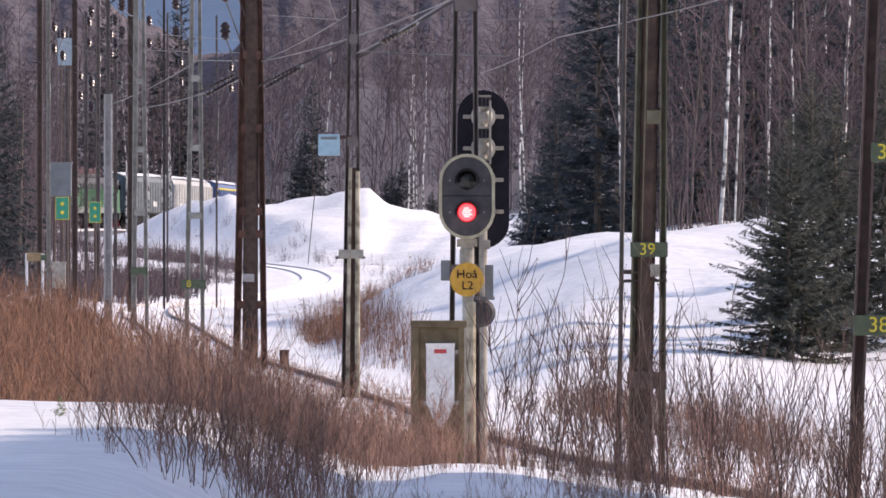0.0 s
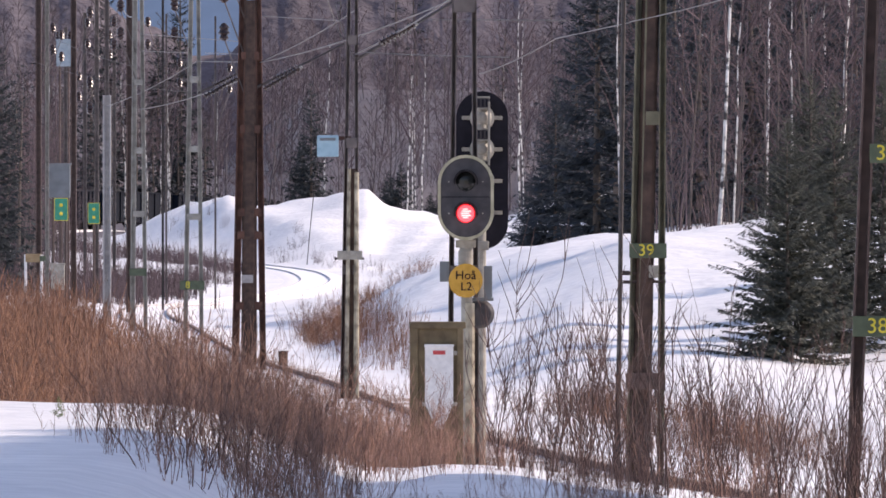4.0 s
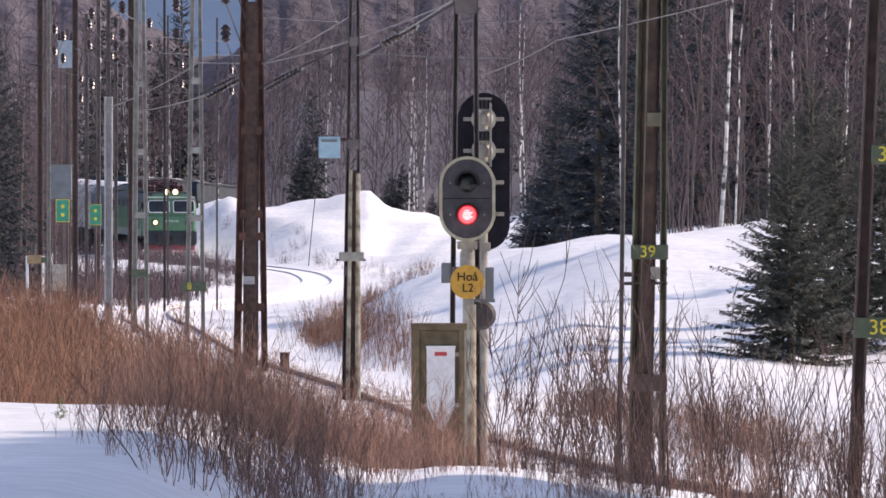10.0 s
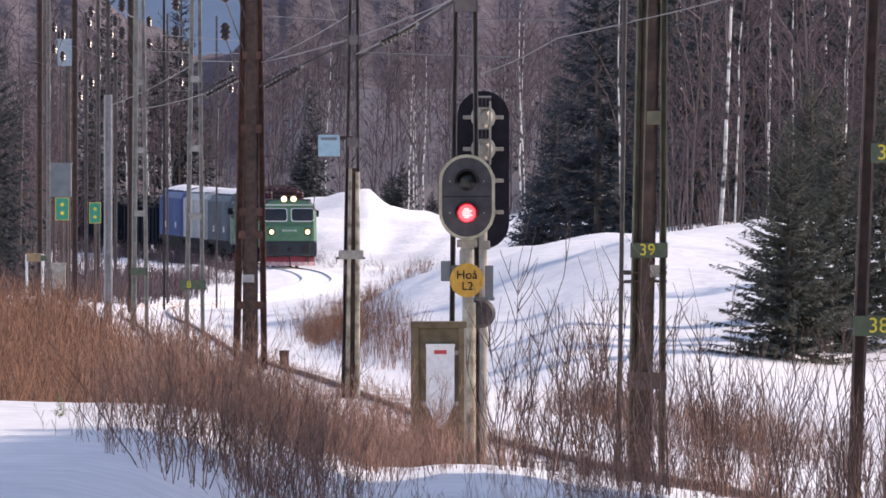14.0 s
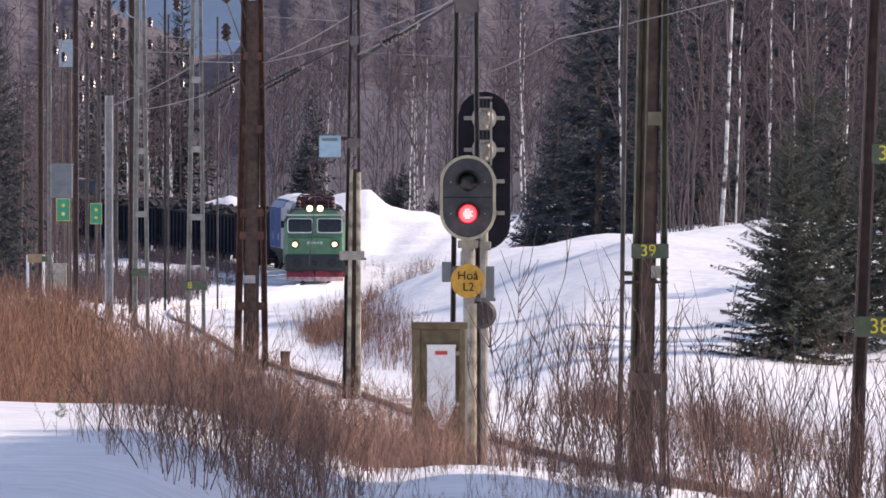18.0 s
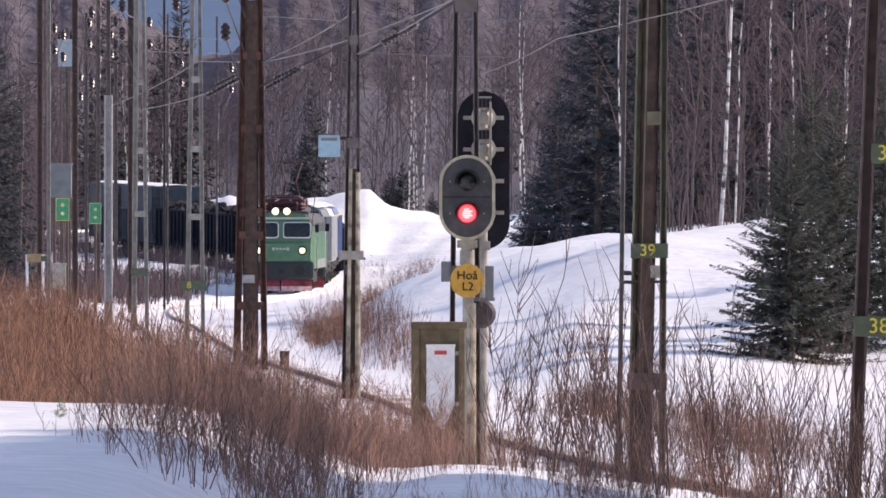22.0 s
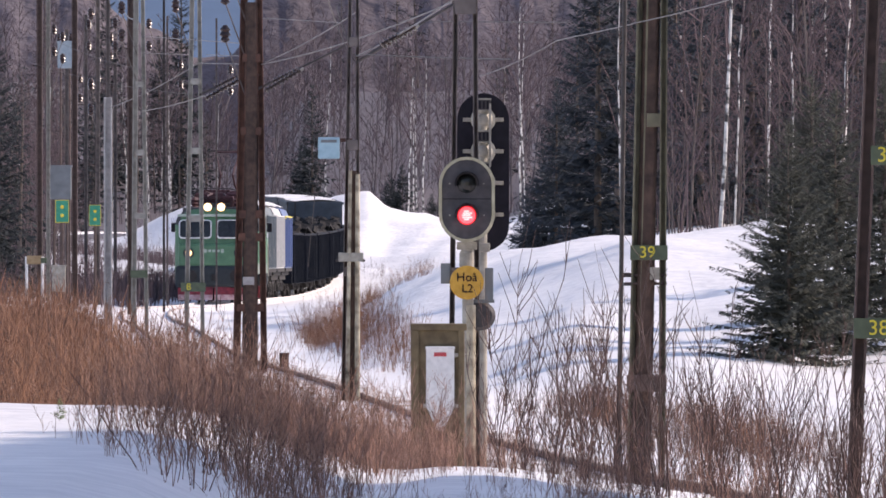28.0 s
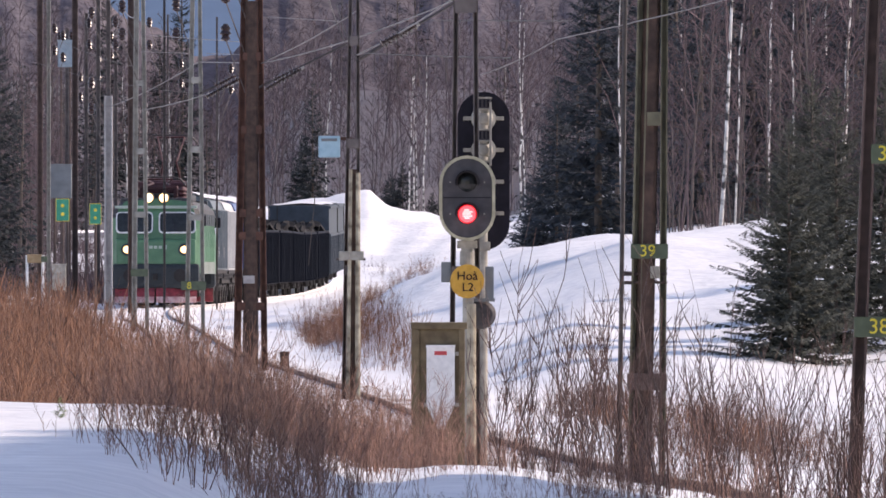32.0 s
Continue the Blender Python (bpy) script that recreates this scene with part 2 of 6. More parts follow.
BOX_BLUE = surface("wagon_blue", (0.055, 0.095, 0.23), (0.095, 0.148, 0.32), 0.5)
PORCELAIN = surface("brown_porcelain", (0.025, 0.015, 0.014), (0.06, 0.035, 0.03), 0.25, bump=0)
WIRE = surface("wire_metal", (0.12, 0.11, 0.11), (0.24, 0.225, 0.22), 0.5, 0.4, bump=0)
DARK_WIRE = surface("dark_wire", (0.04, 0.035, 0.035), (0.10, 0.085, 0.08), 0.6, 0.2, bump=0)


# ---- mesh tools ----
def part(name, bm, material, parent=None, label=""):
    """Links a bmesh as one mesh object, under a thing or a part."""
    me = bpy.data.meshes.new(name)
    bm.to_mesh(me)
    bm.free()
    for m in material if isinstance(material, (list, tuple)) else (material,):
        me.materials.append(m)
    ob = new(name, me)
    if parent:
        ob.parent = parent
    return tagged(ob, label)


def share(ob, name, parent, m):
    """Another object on ob's mesh, at the pose m under parent."""
    other = new(name, ob.data)
    other.parent = parent
    other.matrix_basis = m
    return other


def box(bm, size, at=(0, 0, 0), rot=(0, 0, 0), bevel=0.0):
    r = bmesh.ops.create_cube(bm, size=1, matrix=Matrix.LocRotScale(at, Euler([radians(a) for a in rot]), size))
    if bevel:
        edges = {e for v in r["verts"] for e in v.link_edges}
        bmesh.ops.bevel(bm, geom=list(edges), offset=bevel, segments=2, affect="EDGES", profile=0.6)
    return bm


def bar(bm, a, b, r, r2=None, sides=8):
    """A round bar from a to b."""
    a, b = Vector(a), Vector(b)
    m = Matrix.Translation((a + b) / 2) @ (b - a).to_track_quat("Z", "Y").to_matrix().to_4x4()
    bmesh.ops.create_cone(bm, cap_ends=True, segments=sides, radius1=r, radius2=r if r2 is None else r2, depth=(b - a).length, matrix=m)
    return bm



def channel(bm, a, b, w, t):
    """A channel section from a to b, its open side to the camera's side: one mesh with a web and two flanges."""
    e, k = w * 0.17, t * 0.2
    prof = [(-w / 2, -t / 2), (-w / 2 + e, -t / 2), (-w / 2 + e, t / 2 - k), (w / 2 - e, t / 2 - k), (w / 2 - e, -t / 2), (w / 2, -t / 2), (w / 2, t / 2), (-w / 2, t / 2)]
    lo = [bm.verts.new((a[0] + x, a[1] + y, a[2])) for x, y in prof]
    hi = [bm.verts.new((b[0] + x, b[1] + y, b[2])) for x, y in prof]
    for i in range(8):
        j = (i + 1) % 8
        bm.faces.new((lo[i], lo[j], hi[j], hi[i]))
    bm.faces.new(lo[::-1]), bm.faces.new(hi)
    bmesh.ops.recalc_face_normals(bm, faces=bm.faces)
    return bm


def lathe(bm, profile, m, sides=14):
    rings = []
    for r, z in profile:
        rings.append([bm.verts.new(m @ Vector((r * math.cos(2 * math.pi * k / sides), r * math.sin(2 * math.pi * k / sides), z))) for k in range(sides)])
    for lo, hi in zip(rings, rings[1:]):
        for k in range(sides):
            bm.faces.new((lo[k], lo[(k + 1) % sides], hi[(k + 1) % sides], hi[k]))
    bm.faces.new(rings[0][::-1])
    bm.faces.new(rings[-1])
    return bm


def rounded(bm, w, h, t, r, n=5):
    """An upright panel in x and z with round corners, t thick along y."""
    ring = []
    for cx, cz, a0 in ((w / 2 - r, h / 2 - r, 0), (r - w / 2, h / 2 - r, 90), (r - w / 2, r - h / 2, 180), (w / 2 - r, r - h / 2, 270)):
        for k in range(n + 1):
            a = radians(a0 + 90 * k / n)
            ring.append((cx + r * math.cos(a), cz + r * math.sin(a)))
    front = [bm.verts.new((x, -t / 2, z)) for x, z in ring]
    back = [bm.verts.new((x, t / 2, z)) for x, z in ring]
    bm.faces.new(front), bm.faces.new(back[::-1])
    for k in range(len(ring)):
        j = (k + 1) % len(ring)
        bm.faces.new((front[k], back[k], back[j], front[j]))
    bmesh.ops.recalc_face_normals(bm, faces=bm.faces)
    return bm


def stadium(bm, w, h, y0, y1, cx=0.0, cz=0.0, n=14):
    """A plate with round ends, w wide and h high, from y0 to y1."""
    r = w / 2
    ring = []
    for k in range(n + 1):
        a = math.pi * k / n
        ring.append((cx + r * math.cos(a), cz + h / 2 - r + r * math.sin(a)))
    for k in range(n + 1):
        a = math.pi + math.pi * k / n
        ring.append((cx + r * math.cos(a), cz - h / 2 + r + r * math.sin(a)))
    front = [bm.verts.new((x, y0, z)) for x, z in ring]
    back = [bm.verts.new((x, y1, z)) for x, z in ring]
    bm.faces.new(front)
    bm.faces.new(back[::-1])
    for k in range(len(ring)):
        j = (k + 1) % len(ring)
        bm.faces.new((front[k], back[k], back[j], front[j]))
    bmesh.ops.recalc_face_normals(bm, faces=bm.faces)
    return bm


def stadium_rim(bm, w, h, t, y0, y1, n=14):
    """The raised rim of such a plate."""
    def ring(w, h, y):
        r, out = w / 2, []
        for base, c in ((0, h / 2 - r), (math.pi, -h / 2 + r)):
            for k in range(n + 1):
                a = base + math.pi * k / n
                out.append(bm.verts.new((r * math.cos(a), y, c + r * math.sin(a))))
        return out
    loops = [ring(w, h, y0), ring(w, h, y1), ring(w - 2 * t, h - 2 * t, y1), ring(w - 2 * t, h - 2 * t, y0)]
    for a, b in zip(loops, loops[1:] + loops[:1]):
        for k in range(len(a)):
            j = (k + 1) % len(a)
            bm.faces.new((a[k], a[j], b[j], b[k]))
    bmesh.ops.recalc_face_normals(bm, faces=bm.faces)
    return bm


def words(name, text, size, material, parent, at, rz=0.0, label=""):
    """Flat lettering, upright, facing -y at the place at."""
    cu = bpy.data.curves.new(name, "FONT")
    cu.body, cu.size, cu.align_x, cu.align_y, cu.extrude = text, size, "CENTER", "CENTER", 0.003
    tmp = bpy.data.objects.new(name, cu)
    scene.collection.objects.link(tmp)
    me = bpy.data.meshes.new_from_object(tmp.evaluated_get(bpy.context.evaluated_depsgraph_get()))
    bpy.data.objects.remove(tmp)
    me.materials.clear()
    me.materials.append(material)
    ob = new(name, me)
    ob.parent = parent
    ob.matrix_basis = pose(*at, 90, 0, rz)
    return tagged(ob, label)


def empty(name, at, rz=0.0, label="", category="", group="", kind=""):
    ob = new(name)
    ob.matrix_basis = pose(*at, 0, 0, rz)
    return tagged(ob, label, category, group, kind)


def quad_mesh(name, verts, quads, mats, index=None, smooth=False):
    """A mesh from arrays of points and quads."""
    me = bpy.data.meshes.new(name)
    verts, quads = np.asarray(verts, np.float32), np.asarray(quads, np.int32)
    me.vertices.add(len(verts))
    me.vertices.foreach_set("co", verts.ravel())
    me.loops.add(quads.size)
    me.loops.foreach_set("vertex_index", quads.ravel())
    me.polygons.add(len(quads))
    me.polygons.foreach_set("loop_start", np.arange(0, quads.size, 4, dtype=np.int32))
    if index is not None:
        me.polygons.foreach_set("material_index", np.asarray(index, np.int32))
    for m in mats:
        me.materials.append(m)
    me.update(calc_edges=True)
    if smooth:
        me.polygons.foreach_set("use_smooth", np.ones(len(quads), bool))
    return me


class Growth:
    """Collects tubes and blades of a plant as arrays."""

    def __init__(self, seed):
        self.v, self.q, self.i, self.n = [], [], [], 0
        self.rng = np.random.default_rng(seed)

    def tube(self, pts, radii, sides, index):
        pts, radii = np.asarray(pts, float), np.asarray(radii, float)
        d = np.gradient(pts, axis=0)
        d /= np.linalg.norm(d, axis=1, keepdims=True) + 1e-9
        ref = np.where(np.abs(d[:, 2:3]) > 0.9, [[1.0, 0, 0]], [[0, 0, 1.0]])
        u = np.cross(d, ref)
        u /= np.linalg.norm(u, axis=1, keepdims=True) + 1e-9
        w = np.cross(d, u)
        a = np.arange(sides) * 2 * np.pi / sides
        ring = pts[:, None] + radii[:, None, None] * (np.cos(a)[None, :, None] * u[:, None] + np.sin(a)[None, :, None] * w[:, None])
        m = len(pts)
        k = np.arange(sides)
        lo = (np.arange(m - 1)[:, None] * sides + k[None])
        nx = (np.arange(m - 1)[:, None] * sides + (k[None] + 1) % sides)
        self.add(ring.reshape(-1, 3), np.stack([lo, nx, nx + sides, lo + sides], -1).reshape(-1, 4), index)

    def add(self, v, q, index):
        self.v.append(v)
        self.q.append(q + self.n)
        self.i.append(np.full(len(q), index))
        self.n += len(v)

    def arrays(self):
        return np.concatenate(self.v), np.concatenate(self.q), np.concatenate(self.i)


def scatter(name, protos, places, mats, rng, smooth=False, tilt=0.04):
    """One mesh of many copies of the prototype arrays. places: x, y, z, scale, (lean)."""
    vs, qs, ix, n = [], [], [], 0
    for x, y, z, s in places:
        if 650 < y < 900 and abs(x - track_x(y)) < 4:
            continue
        v, q, i = protos[rng.integers(len(protos))]
        a = rng.uniform(0, 2 * np.pi)
        c, sn = np.cos(a), np.sin(a)
        lean = rng.normal(0, tilt, 2)
        out = np.empty_like(v)
        out[:, 0] = (v[:, 0] * c - v[:, 1] * sn) * s + x + lean[0] * v[:, 2] * s
        out[:, 1] = (v[:, 0] * sn + v[:, 1] * c) * s + y + lean[1] * v[:, 2] * s
        out[:, 2] = v[:, 2] * s + z
        vs.append(out)
        qs.append(q + n)
        ix.append(i)
        n += len(v)
    return quad_mesh(name, np.concatenate(vs), np.concatenate(qs), mats, np.concatenate(ix), smooth)


# ---- ground and track ----
TRACK = [(4, 16.5), (48, 10), (80, 5.6), (96, 3.6), (109, 2.2), (123, 0.8), (141, -0.5), (160, -1.55), (187, -3.0), (221, -5.1), (256, -6.6),
         (292, -8.1), (312, -9.1), (335, -9.8), (352, -9.93), (376, -9.4), (401, -8.85), (425, -8.25), (457, -7.6), (480, -7.0), (497, -6.65),
         (512, -6.46), (524, -6.5), (535, -6.9), (546, -7.6), (557, -8.95), (569, -10.75), (592, -14.85), (616, -19.2), (640, -23.3), (655, -25.5), (670, -27.1), (685, -28.2), (700, -28.5), (712, -28.0), (723, -26.5), (731, -24.2), (739, -21.2), (747, -18.4), (760, -13.8), (800, 0.4), (850, 18), (900, 35.5)]
RISE = [(0, 0.0), (300, 0.0), (350, 0.05), (380, -0.14), (430, -0.2), (460, -0.33), (497, -0.17), (524, 0.03), (546, 0.38), (560, 0.54), (580, 0.76), (604, 1.2), (640, 1.7), (700, 2.2), (900, 3.0)]
LINE_RISE = RISE[:-2] + [(700, 2.35), (730, 2.55), (739, 2.35), (747, 2.05), (775, 0.9), (810, -0.3), (900, -0.6)]
TY, TX = np.array([p[0] for p in TRACK], float), np.array([p[1] for p in TRACK], float)


def eased(y, ys, xs):
    """A smooth curve through the points (Catmull-Rom)."""
    ys, xs = np.asarray(ys, float), np.asarray(xs, float)
    m = np.gradient(xs, ys)
    k = np.clip(np.searchsorted(ys, y) - 1, 0, len(ys) - 2)
    h = ys[k + 1] - ys[k]
    t = np.clip((y - ys[k]) / h, 0, 1)
    return ((2 * t**3 - 3 * t**2 + 1) * xs[k] + (t**3 - 2 * t**2 + t) * h * m[k] + (-2 * t**3 + 3 * t**2) * xs[k + 1] + (t**3 - t**2) * h * m[k + 1])


FINE_Y = np.arange(4, 900, 1.0)
FINE_X = eased(FINE_Y, TY, TX)
FINE_X = np.convolve(np.pad(FINE_X, 6, mode="reflect", reflect_type="odd"), np.ones(13) / 13, "valid")
FINE_Z, LAND_Z = (np.convolve(np.pad(np.interp(FINE_Y, [p[0] for p in r], [p[1] for p in r]), 12, mode="edge"), np.ones(25) / 25, "valid") for r in (LINE_RISE, RISE))
FINE_S = np.concatenate([[0], np.cumsum(np.hypot(np.diff(FINE_X), np.diff(FINE_Y)))])


def track_x(y):
    return np.interp(y, FINE_Y, FINE_X)


def track_z(y):
    return np.interp(y, FINE_Y, FINE_Z)



def rough2(x, y):
    return (np.sin(x * 0.9 + y * 0.13) * np.sin(y * 0.21 - x * 0.4) + 0.6 * np.sin(x * 2.3 + 1.7) * np.sin(y * 0.47 + x) + 0.4 * np.sin(y * 0.9 + x * 3.1))


RIDGE_X = [-34.523, -25.401, -20.314, -18.735, -15.928, -13.122, -11.017, -7.859, -6.456, -4.526, -3.298, -1.544, 0.561, 4.07, 14.595]
RIDGE_Z = [2.2, 2.4, 3.081, 4.063, 4.344, 4.274, 3.782, 4.238, 4.484, 4.695, 3.853, 3.396, 3.081, 2.73, 3.502]
HILL_X = [-30, -2.994, -1.657, -1.123, 0.214, 1.149, 1.951, 3.021, 4.29, 7.298, 14, 40]
HILL_Z = [0, 0.1, 1.036, 1.33, 1.771, 1.985, 2.185, 2.439, 2.693, 2.787, 3.2, 4.5]


def ground(x, y):
    """The height of the snow."""
    x, y = np.asarray(x, float), np.asarray(y, float)
    tz, away = np.interp(y, FINE_Y, LAND_Z), x - track_x(y)
    z = tz - 0.14 + 0.0 * x
    # the bank in front, where the camera stands
    left = np.interp(x, [-8, -3.0, -1.75, -1.4, -1.1, -0.8, -0.5, -0.2, 0.1, 0.6, 1.0, 2.0, 4.0], [1.7, 1.66, 1.63, 1.54, 1.36, 1.16, 1.04, 1.07, 1.12, 1.07, 1.0, 0.86, 0.62])
    left = left + 0.022 * np.sin(x * 1.3 + y * 0.23) * np.sin(y * 0.31 + 1) + 0.006 * np.sin(x * 6.3 + 2 * np.sin(y * 0.9)) * np.sin(y * 1.7 + x)
    lip = np.interp(y, [-60, 20, 48, 66, 76, 97, 112, 124], [0.7, 0.8, 0.98, 1.0, 0.88, 0.48, 0.14, 0.0])
    near = np.clip((-away - 1.5) / 2.0, 0, 1)
    flat = np.clip((72 - y) / 12, 0, 1)
    z = z + (left * lip + 0.0 - z * np.clip(lip * 1.5, 0, 1)) * np.maximum(near, flat) * (y < 124)
    # the long snow slope on the far side of the line
    hill = np.interp(x, HILL_X, HILL_Z)
    foot = np.interp(x, [-3, 2.5], [210, 172])
    up = np.clip((y - foot) / (243 - foot), 0, 1)
    down = np.clip((y - 262) / 90, 0, 1)
    z = z + (hill * (up * up * (3 - 2 * up)) * (1 - 0.8 * down * down * (3 - 2 * down) * np.clip((8 - x) / 6, 0, 1))) * np.clip((away - 2.4) / 1.8, 0, 1)
    # the ridge behind the far bend
    ridge = np.interp(x, RIDGE_X, RIDGE_Z)
    edge = np.clip((away - 2.5) / 5.0, 0, 1)
    near = np.clip((y - 560) / 62, 0, 1)
    far = np.clip((y - 634) / 40, 0, 1)
    target = ridge * (1 - 0.42 * far * far * (3 - 2 * far))
    z = np.where(y > 535, z + np.maximum(0, target - z) * near**1.3 * edge, z)
    # rising woodland behind, and the side slopes
    notch = 1 - 0.55 * np.exp(-((x / np.maximum(y, 1) + 0.0225) / 0.006)**2)
    z = z + (0.055 * np.clip(y - 790, 0, 260)) * notch
    z = z + 0.05 * np.maximum(0, np.abs(x) - 26) * np.clip(y / 200, 0, 1)
    # a cutting that drops the line out of the camera's sight behind the ridge
    cut = np.clip((6 - np.abs(away)) / 3, 0, 1) * np.clip((y - 660) / 15, 0, 1) * (y < 900)
    z = z * (1 - cut) + (track_z(y) - 0.14) * cut
    # uneven snow, flat beside the rails
    free = np.clip((np.abs(away) - 2.2) / 3, 0.05, 1)
    z = z + (0.035 * rough2(x, y) * np.clip((y - 85) / 45, 0.08, 1) + 0.05 * np.sin(y * 0.17 + 1.3 * np.sin(x * 0.35)) * np.clip((y - 120) / 60, 0, 1)) * free
    drift = 0.11 * np.sin(x * 0.75 + y * 0.10 + 1.4 * np.sin(y * 0.06)) + 0.045 * np.sin(x * 1.9 - y * 0.15 + 2 * np.sin(x * 0.4))
    drift = drift + np.interp(y, [300, 520], [0.09, 0.24]) * np.sin(y * 0.75 + 1.3 * np.sin(x * 0.22) + x * 0.16) * np.clip((y - 180) / 40, 0, 1)
    z = z + drift * free * np.clip((y - 125) / 50, 0, 1) * np.clip((700 - y) / 50, 0, 1)
    return z


def build_ground():
    ys = np.concatenate([np.arange(-40, 40, 4.0), np.arange(40, 100, 0.8), np.arange(100, 330, 2.0), np.arange(330, 700, 2.5), np.geomspace(700, 4000, 50)])
    core = np.concatenate([-np.geomspace(14, 900, 34)[::-1], np.arange(-13.5, 13.6, 0.3), np.geomspace(14, 900, 34)])
    gx, gy = np.meshgrid(core, ys)
    gz = ground(gx, gy)
    v = np.stack([gx, gy, gz], -1).reshape(-1, 3)
    nx, ny = len(core), len(ys)
    k = (np.arange(ny - 1)[:, None] * nx + np.arange(nx - 1)[None]).ravel()
    q = np.stack([k, k + 1, k + nx + 1, k + nx], -1)
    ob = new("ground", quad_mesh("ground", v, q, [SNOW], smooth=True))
    tagged(ob, "rolling ground under old wind-rippled spring snow", "snow", kind="structure")


def strip(offsets, heights, y0, y1, step=1.0):
    """Points and quads of a strip that follows the line."""
    ys = np.arange(y0, y1, step)
    cx, cz = track_x(ys), track_z(ys)
    dx = np.gradient(cx, ys)
    nx_, ny_ = 1 / np.sqrt(1 + dx**2), -dx / np.sqrt(1 + dx**2)
    v = np.stack([np.stack([cx + o * nx_, ys + o * ny_, cz + h], -1) for o, h in zip(offsets, heights)], 1).reshape(-1, 3)
    n = len(offsets)
    k = (np.arange(len(ys) - 1)[:, None] * n + np.arange(n - 1)[None]).ravel()
    return v, np.stack([k, k + 1, k + n + 1, k + n], -1)


def build_track():
    track = empty("railway_track", (0, 0, 0), label="single railway track of rusty rails on dark ballast and snow", category="railway track", kind="structure")
    v, q = strip([-2.2, -1.45, -0.86, -0.70, 0, 0.70, 0.86, 1.45, 2.2], [-0.3, -0.09, -0.07, -0.08, -0.06, -0.08, -0.07, -0.09, -0.3], 20, 800)
    bed = new("ballast_bed", quad_mesh("ballast_bed", v, q, [BALLAST], smooth=True))
    bed.parent = track
    for s in (-0.7525, 0.7525):
        v, q = strip([s - 0.07, s - 0.012, s - 0.036, s - 0.036, s + 0.036, s + 0.036, s + 0.012, s + 0.07], [-0.16, -0.13, -0.05, 0, 0, -0.05, -0.13, -0.16], 20, 800)
        rail = new("rail", quad_mesh("rail", v, q, [RAIL]))
        rail.parent = track
    bm = bmesh.new()
    box(bm, (2.5, 0.24, 0.16), (0, 0, -0.162), bevel=0.02)
    first = part("sleeper", bm, SLEEPER, track)
    ys = np.arange(86, 230, 0.65)
    for k, y in enumerate(ys):
        m = pose(track_x(y), y, track_z(y) + random.uniform(-0.01, 0.01), 0, 0, math.degrees(-math.atan2(track_x(y + 1) - track_x(y - 1), 2)) + random.uniform(-1, 1))
        if k == 0:
            first.matrix_basis = m
        else:
            share(first, "sleeper", track, m)


build_ground()
build_track()


# ---- plants ----
def bare_tree(seed, h, r, branches, twigs, thick=1.0, start=0.3, cut=6):
    """Arrays of a leafless birch: bark is material 0, twigs material 1."""
    g = Growth(seed)
    rng = g.rng
    n = 9
    zz = np.linspace(0, h, n)
    wob = np.cumsum(rng.normal(0, 0.034 * h / 8, (n, 2)), 0)
    trunk = np.column_stack([wob, zz])
    trunk[0, :2] = 0
    radii = r * (1 - zz / h * 0.88)
    g.tube(trunk[:cut], radii[:cut], 6, 0)
    g.tube(trunk[cut - 1:], radii[cut - 1:], 5, 1)
    for k in range(branches):
        f = start + (0.97 - start) * (k + rng.uniform(0, 1)) / branches
        base = np.array([np.interp(f * h, zz, trunk[:, 0]), np.interp(f * h, zz, trunk[:, 1]), f * h])
        a = rng.uniform(0, 2 * np.pi)
        length = h * rng.uniform(0.16, 0.30) * (1.15 - f)
        length = max(length, 0.05 * h)
        out = np.array([np.cos(a), np.sin(a), 0])
        lift = rng.uniform(0.9, 2.2)
        tt = np.linspace(0, 1, 3)[:, None]
        pts = base + length * (tt * out + lift * tt * [[0, 0, 1.0]] * (1 - 0.25 * tt)) + rng.normal(0, 0.03 * length, (3, 3)) * (tt > 0)
        g.tube(pts, thick * np.array([0.020, 0.013, 0.006]) * (h / 10), 3, 1)
        for j in range(twigs):
            u = rng.uniform(0.25, 1.0)
            p0 = np.array([np.interp(u, tt[:, 0], pts[:, c]) for c in range(3)])
            d = rng.normal(0, 0.6, 3) + out * 0.5 + [0, 0, rng.uniform(0.1, 0.9)]
            d = d / np.linalg.norm(d) * length * rng.uniform(0.25, 0.55)
            g.tube([p0, p0 + d], thick * np.array([0.009, 0.005]) * (h / 10), 3, 1)
    return g.arrays()


